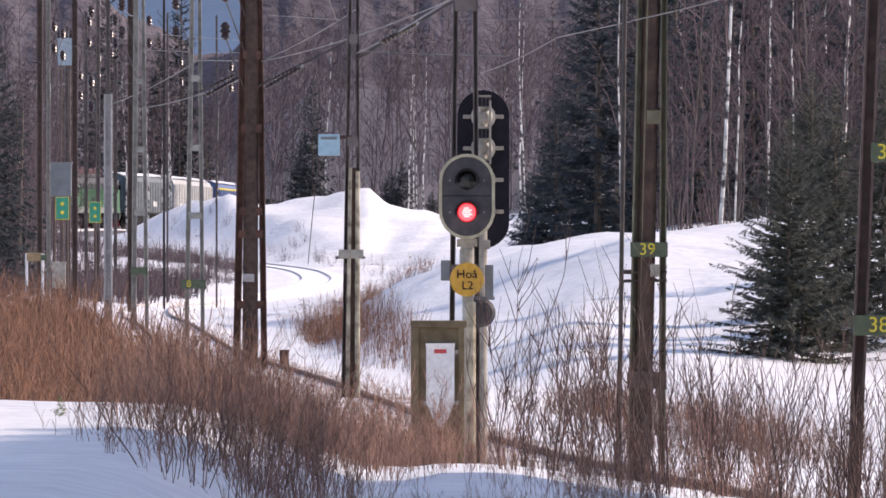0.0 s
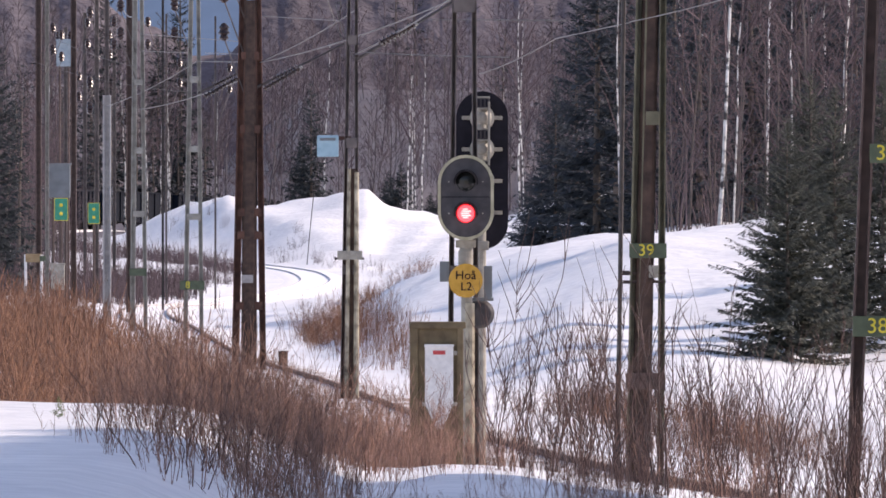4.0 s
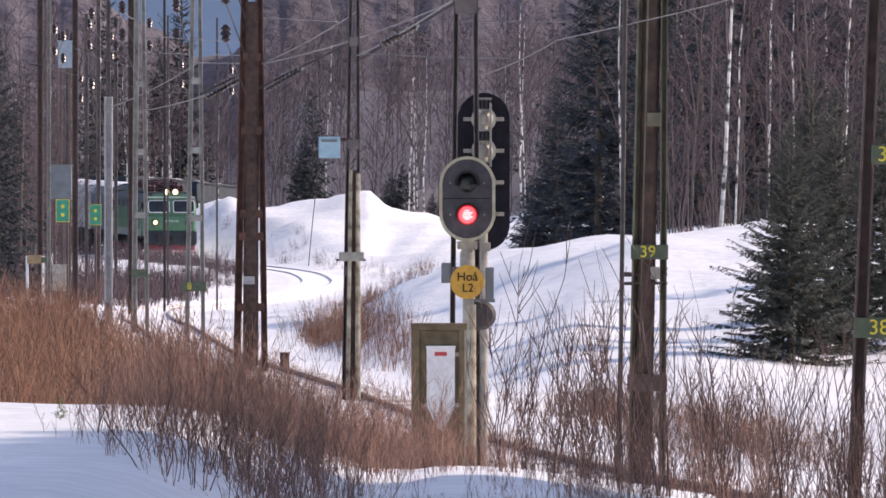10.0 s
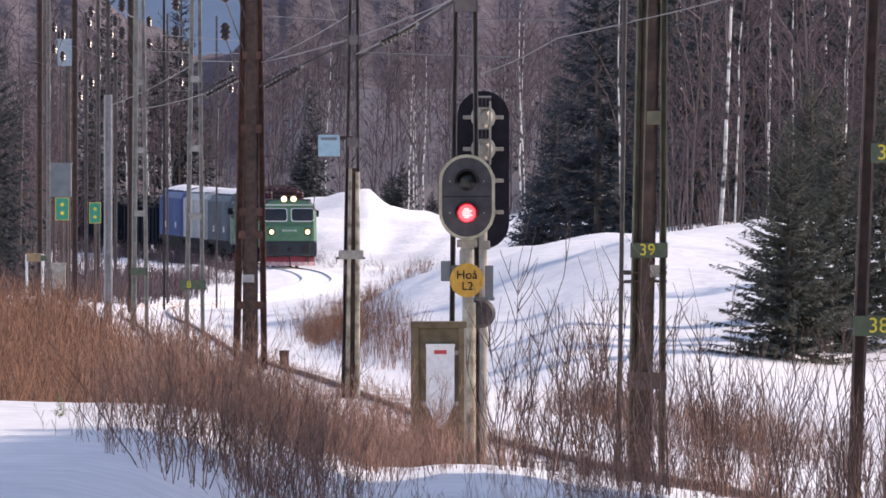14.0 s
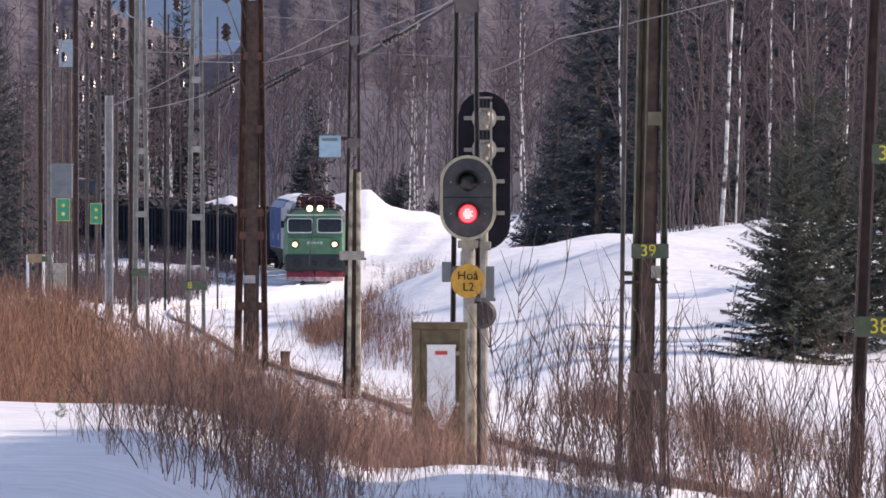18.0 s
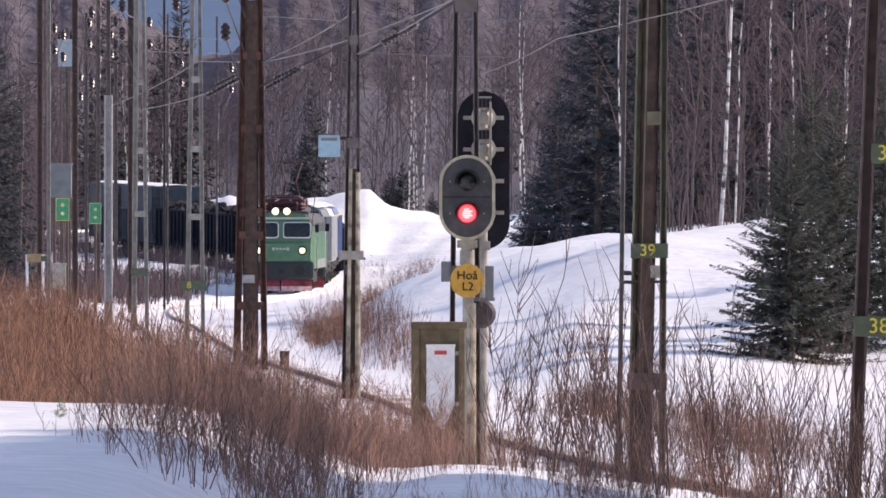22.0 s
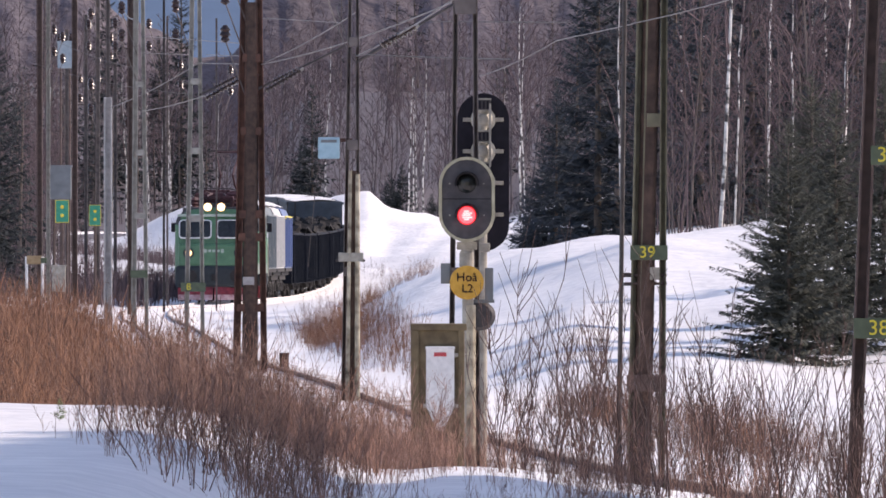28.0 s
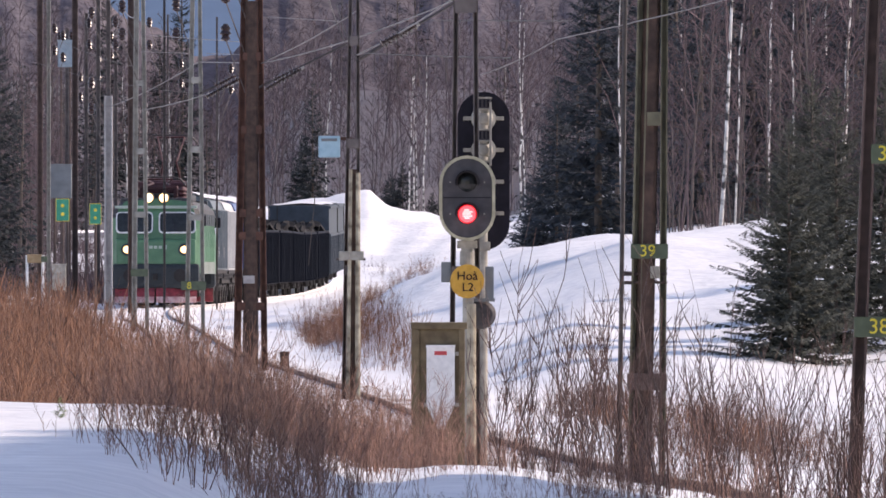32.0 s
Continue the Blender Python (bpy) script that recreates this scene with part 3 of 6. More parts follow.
def shrub(seed, stems, h, spread, r, twigs, arch=0.25, tangle=0.03, wide=0.75):
    """Arrays of a clump of bare upright shoots that bend and fork."""
    g = Growth(seed)
    rng = g.rng
    for k in range(stems):
        a, d = rng.uniform(0, 2 * np.pi), abs(rng.normal(0, spread))
        base = np.array([np.cos(a) * d, np.sin(a) * d, -0.1])
        hh = h * rng.uniform(0.4, 1.0)
        lean = np.array([np.cos(a), np.sin(a)]) * rng.uniform(0.0, arch) * hh + rng.normal(0, arch * 0.45 * hh, 2)
        n = 6 if twigs > 4 else 4
        tt = np.linspace(0, 1, n)
        pts = np.column_stack([base[0] + lean[0] * tt**1.3, base[1] + lean[1] * tt**1.3, base[2] + hh * tt])
        pts[1:, :2] += np.cumsum(rng.normal(0, tangle * hh * 0.6, (n - 1, 2)), 0)
        g.tube(pts, r * rng.uniform(0.55, 1.3) * np.interp(tt, np.linspace(0, 1, 6), [1, 0.9, 0.75, 0.6, 0.45, 0.25]), 3, 0)
        for j in range(twigs):
            u = rng.uniform(0.2, 0.92)
            p0 = np.array([np.interp(u, tt, pts[:, c]) for c in range(3)])
            b = rng.uniform(0, 2 * np.pi)
            length = hh * rng.uniform(0.12, 0.42) * (1.2 - u * 0.7)
            side = rng.uniform(wide / 3, wide)
            d = np.array([np.cos(b) * side, np.sin(b) * side, 1 - side * 0.5]) * length
            mid = p0 + d * 0.5 + rng.normal(0, 0.06 * length, 3)
            tip = p0 + d + [0, 0, 0.08 * length]
            g.tube([p0, mid, tip], r * np.array([0.5, 0.42, 0.22]), 3, 0)
            if rng.uniform() < 0.4:
                e = mid + np.array([np.cos(b + 1.2) * 0.3, np.sin(b + 1.2) * 0.3, 0.6]) * length * 0.5
                g.tube([mid, e], r * np.array([0.36, 0.2]), 3, 0)
    return g.arrays()


def spruce(seed, h, width, whorls, boughs, needles, ragged=0.25, low=0.04, leaf=1.0):
    """Arrays of a spruce: bark is material 0, needles material 1."""
    g = Growth(seed)
    rng = g.rng
    g.tube(np.column_stack([rng.normal(0, 0.01, 5), rng.normal(0, 0.01, 5), np.linspace(0, h, 5)]), h * 0.013 * np.array([1, 0.8, 0.6, 0.35, 0.1]), 6, 0)
    for k in range(whorls):
        f = low + (0.985 - low) * k / (whorls - 1)
        for j in range(boughs):
            a = rng.uniform(0, 2 * np.pi)
            length = width / 2 * (1 - f)**0.85 * rng.uniform(1 - ragged * 1.6, 1 + ragged) + 0.02 * h
            out, side = np.array([np.cos(a), np.sin(a), 0.0]), np.array([-np.sin(a), np.cos(a), 0.0])
            droop = 0.35 - 0.75 * f + rng.normal(0, 0.08)
            z0 = f * h + rng.normal(0, 0.012 * h)
            tt = np.linspace(0, 1, 3)
            spine = np.array([0, 0, z0]) + np.outer(tt, out) * length + np.outer(-droop * tt + 0.28 * tt**2, [0, 0, length])
            g.tube(spine, h * 0.0022 * np.array([1, 0.6, 0.2]), 3, 1)
            u = rng.uniform(0.15, 1.0, needles)
            s = rng.choice([-1.0, 1.0], needles)
            base = np.stack([np.interp(u, tt, spine[:, c]) for c in range(3)], -1)
            reach = leaf * length * rng.uniform(0.10, 0.26, needles) * (1.15 - 0.6 * u)
            tip = base + (side[None] * (s * rng.uniform(0.4, 1.0, needles))[:, None] + out[None] * rng.uniform(0.4, 0.9, needles)[:, None] + np.outer(rng.uniform(-0.75, 0.12, needles), [0, 0, 1.0])) * reach[:, None]
            wide = (out[None] * 0.5 - side[None] * s[:, None] * 0.5 + rng.normal(0, 0.35, (needles, 3))) * (reach * 0.22)[:, None]
            mid = base * 0.5 + tip * 0.5
            v = np.stack([base, mid + wide, tip, mid - wide], 1).reshape(-1, 3)
            g.add(v, np.arange(len(v)).reshape(-1, 4), 1)
    return g.arrays()


def split_plant(name, arrays, mats, names, at, rz, label, category, group=""):
    """A tree as a thing: its trunk and its crown are its parts."""
    v, q, i = arrays
    top = empty(name, at, rz, label, category, group)
    for k, n in enumerate(names):
        pick = q[i == k]
        used, inverse = np.unique(pick, return_inverse=True)
        ob = new(n, quad_mesh(n, v[used], inverse.reshape(-1, 4), [mats[k]]))
        ob.parent = top
    return top


def on_ground(x, y, sink=0.05):
    return (x, y, float(ground(x, y)) - sink)


def plant_birch(x, y, h, r, seed, branches=16, twigs=6, start=0.3, lean=0.0):
    t = split_plant("birch_tree", bare_tree(seed, h, r * 0.82, branches, twigs, 1.0, start, 8), (BARK, TWIG), ("trunk", "crown"), on_ground(x, y), 40 * seed,
                    "bare birch with white bark, dark flecks and fine brown twigs", "tree", "birches on the slope")
    t.rotation_euler = (Matrix.Rotation(radians(lean), 3, "Y") @ Matrix.Rotation(radians(40 * seed), 3, "Z")).to_euler()


def plant_spruce(x, y, h, w, seed, whorls=26, boughs=7, needles=22, label="dark green spruce with drooping boughs", leaf=1.0, needle=NEEDLE):
    split_plant("spruce_tree", spruce(seed, h, w, whorls, boughs, needles, 0.25, 0.04, leaf), (SPRUCE_BARK, needle), ("trunk", "crown"), on_ground(x, y), 0, label, "tree", "spruces")


# the spruces beside the snow slope
plant_spruce(6.465, 190, 4.5, 3.1, 1, 42, 12, 95, "young dark spruce with ragged boughs to the snow", 0.5)
plant_spruce(7.519, 194, 5.1, 2.8, 2, 42, 12, 95, "dark spruce with long boughs at the edge of the snow", 0.5)
plant_spruce(8.655, 199, 5.2, 2.6, 3, 40, 11, 90, leaf=0.6)
plant_spruce(7.36, 203, 4.9, 3.0, 21, 40, 11, 90, leaf=0.6)
# unseen spruces right of the view, added to cast shade bands on the slope
for x, y, h, s in ((11.2, 196, 8.5, 46), (12.2, 214, 10, 47), (13.4, 230, 11, 48)):
    plant_spruce(x, y, h, h * 0.36, s, 22, 8, 16, "unseen dark green spruce added to shade the slope", 1.6)
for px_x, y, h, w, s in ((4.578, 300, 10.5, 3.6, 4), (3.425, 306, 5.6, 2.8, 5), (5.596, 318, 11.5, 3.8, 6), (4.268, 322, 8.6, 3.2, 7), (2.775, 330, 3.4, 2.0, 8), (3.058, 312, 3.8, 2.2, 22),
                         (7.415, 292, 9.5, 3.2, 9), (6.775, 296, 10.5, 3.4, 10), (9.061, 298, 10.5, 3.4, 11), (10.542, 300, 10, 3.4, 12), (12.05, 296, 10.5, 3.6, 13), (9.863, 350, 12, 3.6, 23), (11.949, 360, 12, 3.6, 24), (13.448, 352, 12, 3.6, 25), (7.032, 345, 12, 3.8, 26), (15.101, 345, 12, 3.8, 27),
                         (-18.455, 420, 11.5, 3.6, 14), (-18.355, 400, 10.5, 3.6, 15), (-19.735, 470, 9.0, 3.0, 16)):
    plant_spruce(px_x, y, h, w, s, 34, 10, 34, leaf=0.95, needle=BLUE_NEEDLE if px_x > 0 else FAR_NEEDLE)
for px_x, y, h, w, s in ((-8.45, 656, 9.2, 3.4, 17), (-9.1, 659, 5.8, 3.2, 18), (-21.9, 850, 19, 5.0, 43), (-24.4, 872, 13, 5.0, 44), (-28.5, 860, 17, 5.5, 45), (-2.614, 652, 3.9, 2.8, 19), (-3.434, 656, 3.2, 2.2, 20), (-0.698, 660, 3.0, 2.4, 28)):
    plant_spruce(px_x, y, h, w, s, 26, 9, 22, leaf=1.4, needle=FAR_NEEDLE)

# the birches on and behind the slope
for px_x, y, h, r, s, lean in ((7.149, 262, 13, 0.072, 31, 4.0), (7.701, 268, 12, 0.036, 32, 2.5), (6.984, 300, 12, 0.05, 33, 0), (9.11, 285, 11, 0.06, 34, 1),
                               (11.078, 285, 12, 0.085, 35, 2.5), (11.327, 300, 12, 0.07, 36, 0), (9.224, 268, 7, 0.05, 37, 1), (5.103, 290, 9, 0.05, 38, 1),
                               (7.702, 300, 11, 0.05, 39, 0.5), (10.876, 300, 9, 0.05, 40, -1), (12.048, 290, 10, 0.05, 41, 0), (6.282, 300, 10, 0.04, 42, 0)):
    plant_birch(px_x, y, h, r, s, 18, 7, 0.3, lean)
for px_x, y, h, r, s in ((-2.237, 648, 12, 0.12, 51), (-1.882, 650, 11, 0.09, 52), (-1.259, 646, 12, 0.11, 53), (-7.812, 668, 14, 0.14, 54), (4.812, 640, 16, 0.14, 55), (5.2, 644, 15, 0.10, 56), (4.191, 672, 12, 0.08, 69),
                         (-22.649, 700, 12, 0.12, 72), (-21.877, 704, 13, 0.14, 73), (-19.005, 708, 13, 0.13, 74), (-15.599, 702, 11, 0.11, 75), (-20.698, 712, 12, 0.09, 77),
                         (-23.858, 600, 11, 0.10, 61), (-23.893, 620, 12, 0.12, 62), (-19.419, 668, 11, 0.10, 65), (-18.371, 676, 11, 0.12, 66), (-23.203, 560, 11, 0.10, 68),
                         (-1.553, 664, 12, 0.10, 57), (-19.251, 690, 10, 0.08, 58), (-18.868, 700, 11, 0.09, 60)):
    plant_birch(px_x, y, h, r * 0.62, s, 16, 6, 0.35, (s * 0.37 % 1 - 0.5) * 3)


# the notch in the wooded slope, shaped to fit the camera's view: bearing and slope of its edge
GAP_U = [-0.15, -0.034, -0.0317, -0.028, -0.0255, -0.0238, -0.0211, -0.0200, -0.0185, 0.15]
GAP_V = [0.025, 0.0235, 0.0216, 0.0200, 0.0188, 0.0176, 0.0172, 0.0190, 0.024, 0.034]


def build_woods():
    rng = np.random.default_rng(5)
    far = [bare_tree(100 + k, 10, 0.06, 20, 7, 1.35, 0.12) for k in range(8)]
    places = []
    for k in range(600):
        y = rng.uniform(672, 1050)
        x = rng.uniform(-0.062, 0.062) * y
        s, z = rng.uniform(0.7, 1.35), float(ground(x, y))
        if y < 790 and (-0.036 < x / y < -0.0205 or -0.075 < x / y < -0.03) or y < 690:
            continue
        if -0.034 < x / y < -0.0185 and z + 10 * s - 2.8 > (np.interp(x / y, GAP_U, GAP_V) + rng.uniform(-0.001, 0.0012)) * y:
            continue
        places.append((x, y, z, s))
    ob = new("far_birch_wood", scatter("far_birch_wood", far, places, [FAR_BARK, FAR_TWIG], rng))
    tagged(ob, "dense leafless birch wood, haze put into its purple-brown colour", "woods", kind="stuff")
    places = []
    for k in range(190):
        y = rng.uniform(258, 440)
        x = rng.uniform(max(4.5, 0.016 * y + 1.0), 0.056 * y)
        places.append((x, y, float(ground(x, y)), rng.uniform(0.5, 1.1)))
    for k in range(140):
        y = rng.uniform(430, 660)
        x = rng.uniform(-0.056, -0.0372) * y
        if x < track_x(y) - 4:
            places.append((x, y, float(ground(x, y)), rng.uniform(0.6, 1.2)))
    # unseen birches past the right edge of view, added to shadow the slope
    for k in range(26):
        y = rng.uniform(120, 260)
        x = 0.047 * y + rng.uniform(1.0, 16)
        places.append((x, y, float(ground(x, y)), rng.uniform(0.5, 1.1)))
    near = [bare_tree(200 + k, 9, 0.042, 21, 7, 1.05, 0.12) for k in range(6)]
    ob = new("mixed_birch_wood", scatter("mixed_birch_wood", near, places, [YOUNG_BARK, TWIG], rng))
    tagged(ob, "leafless young birches and brush behind the slope, with unseen ones added for shade", "woods", kind="stuff")
    dark = [spruce(300 + k, 9, 3.2, 15, 6, 8, 0.25, 0.04, 1.65) for k in range(4)]
    places = []
    for k in range(40):
        y = rng.uniform(600, 760)
        x = rng.uniform(-0.056, -0.0385) * y
        if x < track_x(y) - 4:
            places.append((x, y, float(ground(x, y)), rng.uniform(0.8, 1.3)))
    for k in range(62):
        y = rng.uniform(300, 470)
        x = rng.uniform(0.017, 0.06) * y
        places.append((x, y, float(ground(x, y)), rng.uniform(0.6, 1.2)))
    for k in range(36):
        y = rng.uniform(430, 660)
        x = rng.uniform(-0.062, -0.0395) * y
        if x < track_x(y) - 4:
            places.append((x, y, float(ground(x, y)), rng.uniform(0.6, 1.1)))
    for k in range(26):
        y = rng.uniform(735, 820)
        x = rng.uniform(-0.055, -0.036) * y
        if abs(x - track_x(y)) > 4:
            places.append((x, y, float(ground(x, y)), rng.uniform(0.9, 1.4)))
    for k in range(28):
        y = rng.uniform(795, 880)
        x = rng.uniform(-0.05, -0.022) * y
        places.append((x, y, float(ground(x, y)), rng.uniform(0.7, 1.15)))
    for k in range(26):
        y = rng.uniform(860, 1060)
        x = rng.uniform(-0.06, 0.06) * y
        places.append((x, y, float(ground(x, y)), rng.uniform(0.9, 1.5)))
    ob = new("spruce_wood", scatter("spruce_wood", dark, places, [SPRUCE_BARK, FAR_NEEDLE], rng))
    tagged(ob, "dark spruces scattered through the woods", "woods", kind="stuff")


def pine(seed):
    """Arrays of an old pine, 10 high: bark is material 0, the domed crown of needle tufts material 1."""
    g = Growth(seed)
    rng = g.rng
    g.tube(np.column_stack([rng.normal(0, 0.04, 5), rng.normal(0, 0.04, 5), np.linspace(0, 9.4, 5)]), np.array([0.17, 0.14, 0.12, 0.09, 0.03]), 6, 0)
    for k in range(9):
        a, z = rng.uniform(0, 2 * np.pi), rng.uniform(5.6, 8.6)
        g.tube([[0, 0, z], [np.cos(a) * 1.3, np.sin(a) * 1.3, z + 0.5]], [0.05, 0.02], 3, 0)
    n = 300
    a, c = rng.uniform(0, 2 * np.pi, n), rng.uniform(-0.5, 1.0, n)
    out = np.stack([np.sqrt(1 - c * c) * np.cos(a), np.sqrt(1 - c * c) * np.sin(a), c], -1)
    mid = out * rng.uniform(0.6, 1.0, (n, 1)) * [1.9, 1.9, 2.3] + [0, 0, 7.5]
    u, w = rng.normal(0, 1, (n, 3)), rng.normal(0, 1, (n, 3))
    u, w = 0.34 * u / np.linalg.norm(u, axis=1, keepdims=True), 0.34 * w / np.linalg.norm(w, axis=1, keepdims=True)
    v = np.stack([mid - u, mid - w, mid + u, mid + w], 1).reshape(-1, 3)
    g.add(v, np.arange(len(v)).reshape(-1, 4), 1)
    return g.arrays()


def build_shade_pines():
    """Unseen pines, added to shade the near snow; heights set by the shadow's edge."""
    rng = np.random.default_rng(21)
    pines = [pine(340 + k) for k in range(4)]
    places = []
    for k in range(190):
        y = 30 + 28 * k / 190
        x = rng.uniform(10, 25)
        reach = x - np.interp(y, [30, 47, 61], [-2.3, -1.75, -1.1]) - abs(rng.normal(0, 0.08))
        h = reach * SUN_TO.z / SUN_TO.x + 1.6 - float(ground(x, y))
        places.append((x, y + reach * SUN_TO.y / SUN_TO.x, float(ground(x, y)), h / 9.85))
    for k in range(55):
        y = 61 + 8.5 * k / 55
        x = rng.uniform(10, 22)
        reach = x - np.interp(y, [61, 71], [-0.8, -0.1]) - abs(rng.normal(0, 0.08))
        h = reach * SUN_TO.z / SUN_TO.x + 1.05 - float(ground(x, y))
        places.append((x, y + reach * SUN_TO.y / SUN_TO.x, float(ground(x, y)), h / 9.85))
    ob = new("clearing_edge_wood", scatter("clearing_edge_wood", pines, places, [SPRUCE_BARK, NEEDLE], rng, tilt=0.004))
    tagged(ob, "unseen dark pines added to shade the near snow", "woods", kind="stuff")


# the brush tops left of the line, capped to fit the camera's view: bearing and slope from the eye
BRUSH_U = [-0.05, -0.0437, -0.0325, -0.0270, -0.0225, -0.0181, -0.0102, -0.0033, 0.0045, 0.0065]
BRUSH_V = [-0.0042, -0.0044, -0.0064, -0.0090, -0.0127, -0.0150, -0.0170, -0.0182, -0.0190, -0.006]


def thicket(name, protos, count, area, size, mat, label, rng, tall=0):
    """Many clumps over the part of the plan for which area(x, y) is true: area = (x0, x1, y0, y1, test)."""
    x0, x1, y0, y1, test = area
    places = []
    while len(places) < count:
        x, y = rng.uniform(x0, x1), rng.uniform(y0, y1)
        s = test(x, y)
        if s > 0 and rng.uniform() < s:
            z = float(ground(x, y))
            k = size * rng.uniform(0.65, 1.2) * (0.5 + 0.5 * s)
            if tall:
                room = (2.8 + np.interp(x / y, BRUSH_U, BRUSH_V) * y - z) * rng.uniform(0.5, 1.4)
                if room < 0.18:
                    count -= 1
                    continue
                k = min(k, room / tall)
            places.append((x, y, z, k))
    ob = new(name, scatter(name, protos, places, [mat], rng))
    return tagged(ob, label, "shrubs", kind="stuff")


def build_thickets():
    rng = np.random.default_rng(9)
    dense = [shrub(400 + k, 14, 1.5, 0.38, 0.0075, 4, 0.32, 0.045) for k in range(8)]
    thin = [shrub(420 + k, 7, 1.25, 0.28, 0.0054, 8, 0.34, 0.05) for k in range(12)]
    tall = [shrub(440 + k, 5, 2.15, 0.22, 0.0082, 11, 0.26, 0.05, 0.6) for k in range(9)]

    def inner(x, y):
        return max(0, 1 - abs(x - np.interp(y, [430, 450, 480, 545, 600], [-15.0, -13.9, -12.4, -11.4, -19.0])) / 2.0)

    light = [shrub(460 + k, 6, 1.5, 0.5, 0.016, 3) for k in range(6)]
    thicket("inner_bend_brush", light, 330, (-22, -8, 430, 598, inner), 0.85, TWIG, "dark brown brush on the inside of the far bend", rng)
    thicket("embankment_brush", light, 430, (-34, -9, 552, 660, lambda x, y: max(0, 1 - abs(track_x(y) - x - 3.6) / 1.7)), 0.95, TWIG, "brown brush along the embankment", rng)
    thicket("wood_undergrowth", light, 330, (-48, 44, 672, 900, lambda x, y: 0 if (y < 792 and x / y < -0.0205) else 1), 2.0, FAR_TWIG, "grey-brown undergrowth of the far wood", rng)
    thicket("bend_brush", light, 240, (-17, -8, 385, 480, lambda x, y: 1 if -0.0352 < x / y < -0.0248 and track_x(y) - x > 2.6 else 0), 1.15, TWIG, "dark purple-brown brush in the shade of the bend", rng)
    thicket("left_wood_undergrowth", light, 290, (-30, -12, 380, 640, lambda x, y: 1 if x / y < (-0.0335 if y < 560 else -0.0365) and x < track_x(y) - 4 else 0), 1.5, TWIG, "brown undergrowth below the spruces", rng)
    thicket("slope_wood_undergrowth", light, 170, (5, 26, 262, 420, lambda x, y: 1 if 0.017 * y + 1 < x < 0.058 * y else 0), 1.5, TWIG, "brown undergrowth behind the slope", rng)

    def left(x, y):
        off = track_x(y) - x
        return min(1, max(0, (off - 1.5) / 1.8)) if x > -0.052 * y else 0
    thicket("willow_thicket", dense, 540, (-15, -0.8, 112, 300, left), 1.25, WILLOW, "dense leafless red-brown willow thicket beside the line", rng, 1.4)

    def front(x, y):
        edge = min(1, max(0, (x - (-0.034 * y + 0.3)) / 1.2))
        return edge * min(1, max(0, (track_x(y) - 1.2 - x) / 0.8)) * (0.6 if abs(x + 0.02) < 0.45 and y < 97 else 1)
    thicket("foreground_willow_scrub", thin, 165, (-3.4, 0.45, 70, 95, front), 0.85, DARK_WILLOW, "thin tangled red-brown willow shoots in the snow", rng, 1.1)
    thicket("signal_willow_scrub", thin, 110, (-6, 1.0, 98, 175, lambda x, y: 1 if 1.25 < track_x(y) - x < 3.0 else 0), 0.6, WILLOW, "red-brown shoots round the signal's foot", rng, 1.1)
    thicket("bank_willow_scrub", thin, 290, (-2.5, 1.4, 50, 76, lambda x, y: min(1, max(0.05, (x / y + 0.0385) / 0.012)) * (1 if x / y < -0.011 else 0.12 if x / y < 0.0125 else 0.5) if x / y > -0.0385 else 0), 0.56, DARK_WILLOW, "thin willow shoots poking through the snow bank", rng)

    thicket("cabinet_willow_scrub", thin, 26, (-0.62, 0.4, 86, 95, lambda x, y: 1), 0.72, DARK_WILLOW, "thin red-brown willow shoots before the relay cabinet", rng)
    thicket("mound_scrub", dense, 46, (-3.0, -0.4, 262, 288, lambda x, y: 1 if -0.0115 < x / y < -0.0005 else 0), 0.4, DARK_WILLOW, "pinkish-brown brush behind the edge of the mound", rng)

    def right(x, y):
        return 1 if x / y > 0.0062 else 0
    meshes = [quad_mesh("alder_shrub", v, q, [ALDER]) for v, q, i in tall]
    for k in range(74):
        y = rng.uniform(74, 98)
        x = rng.uniform(0.0063 * y, 5.0)
        if rng.uniform() > np.interp(x / y, [0.0115, 0.0135, 0.026, 0.03], [0.3, 1, 1, 0.8]):
            continue
        ob = new("alder_shrub", meshes[k % 9])
        ob.matrix_world = pose(x, y, float(ground(x, y)), 0, 0, rng.uniform(0, 360)) @ Matrix.Scale(rng.uniform(0.6, 1.08), 4)
        tagged(ob, "tall bare brown alder shoots standing in the snow", "shrub", "alder shrubs before the slope")

    thicket("right_willow_scrub", thin, 55, (0.5, 4.8, 64, 92, right), 0.58, DARK_WILLOW, "low red-brown willow shoots below the alders", rng)

    def mid(x, y):
        off = x - track_x(y)
        return max(0, 1 - abs(off - 3.6) / 1.1) if -0.0140 < x / y < -0.0025 else 0
    thicket("trackside_willow_scrub", dense, 115, (-8, 3, 198, 275, mid), 0.74, WILLOW, "reddish willow scrub at the foot of the slope", rng)
    thicket("verge_scrub", dense, 140, (-1, 7, 122, 166, lambda x, y: max(0, 1 - abs(x - track_x(y) - 3.9) / 1.7) if x / y > 0.0045 else 0), 0.58, WILLOW, "low brown brush on the verge of the line", rng)
    thicket("gully_scrub", dense, 60, (-4.5, 2, 285, 430, lambda x, y: max(0, 1 - abs(x - (-3.4 + (y - 285) * 0.022)) / 2.0)), 0.6, DARK_WILLOW, "pinkish-brown brush in the hollow behind the slope", rng)
    thicket("far_scrub", dense, 90, (-26, 2, 530, 650, lambda x, y: 0.6 if 2.5 < abs(x - track_x(y)) < 7 else 0), 0.8, FAR_TWIG, "grey-brown brush along the far bend", rng)


build_woods()
build_shade_pines()
build_thickets()

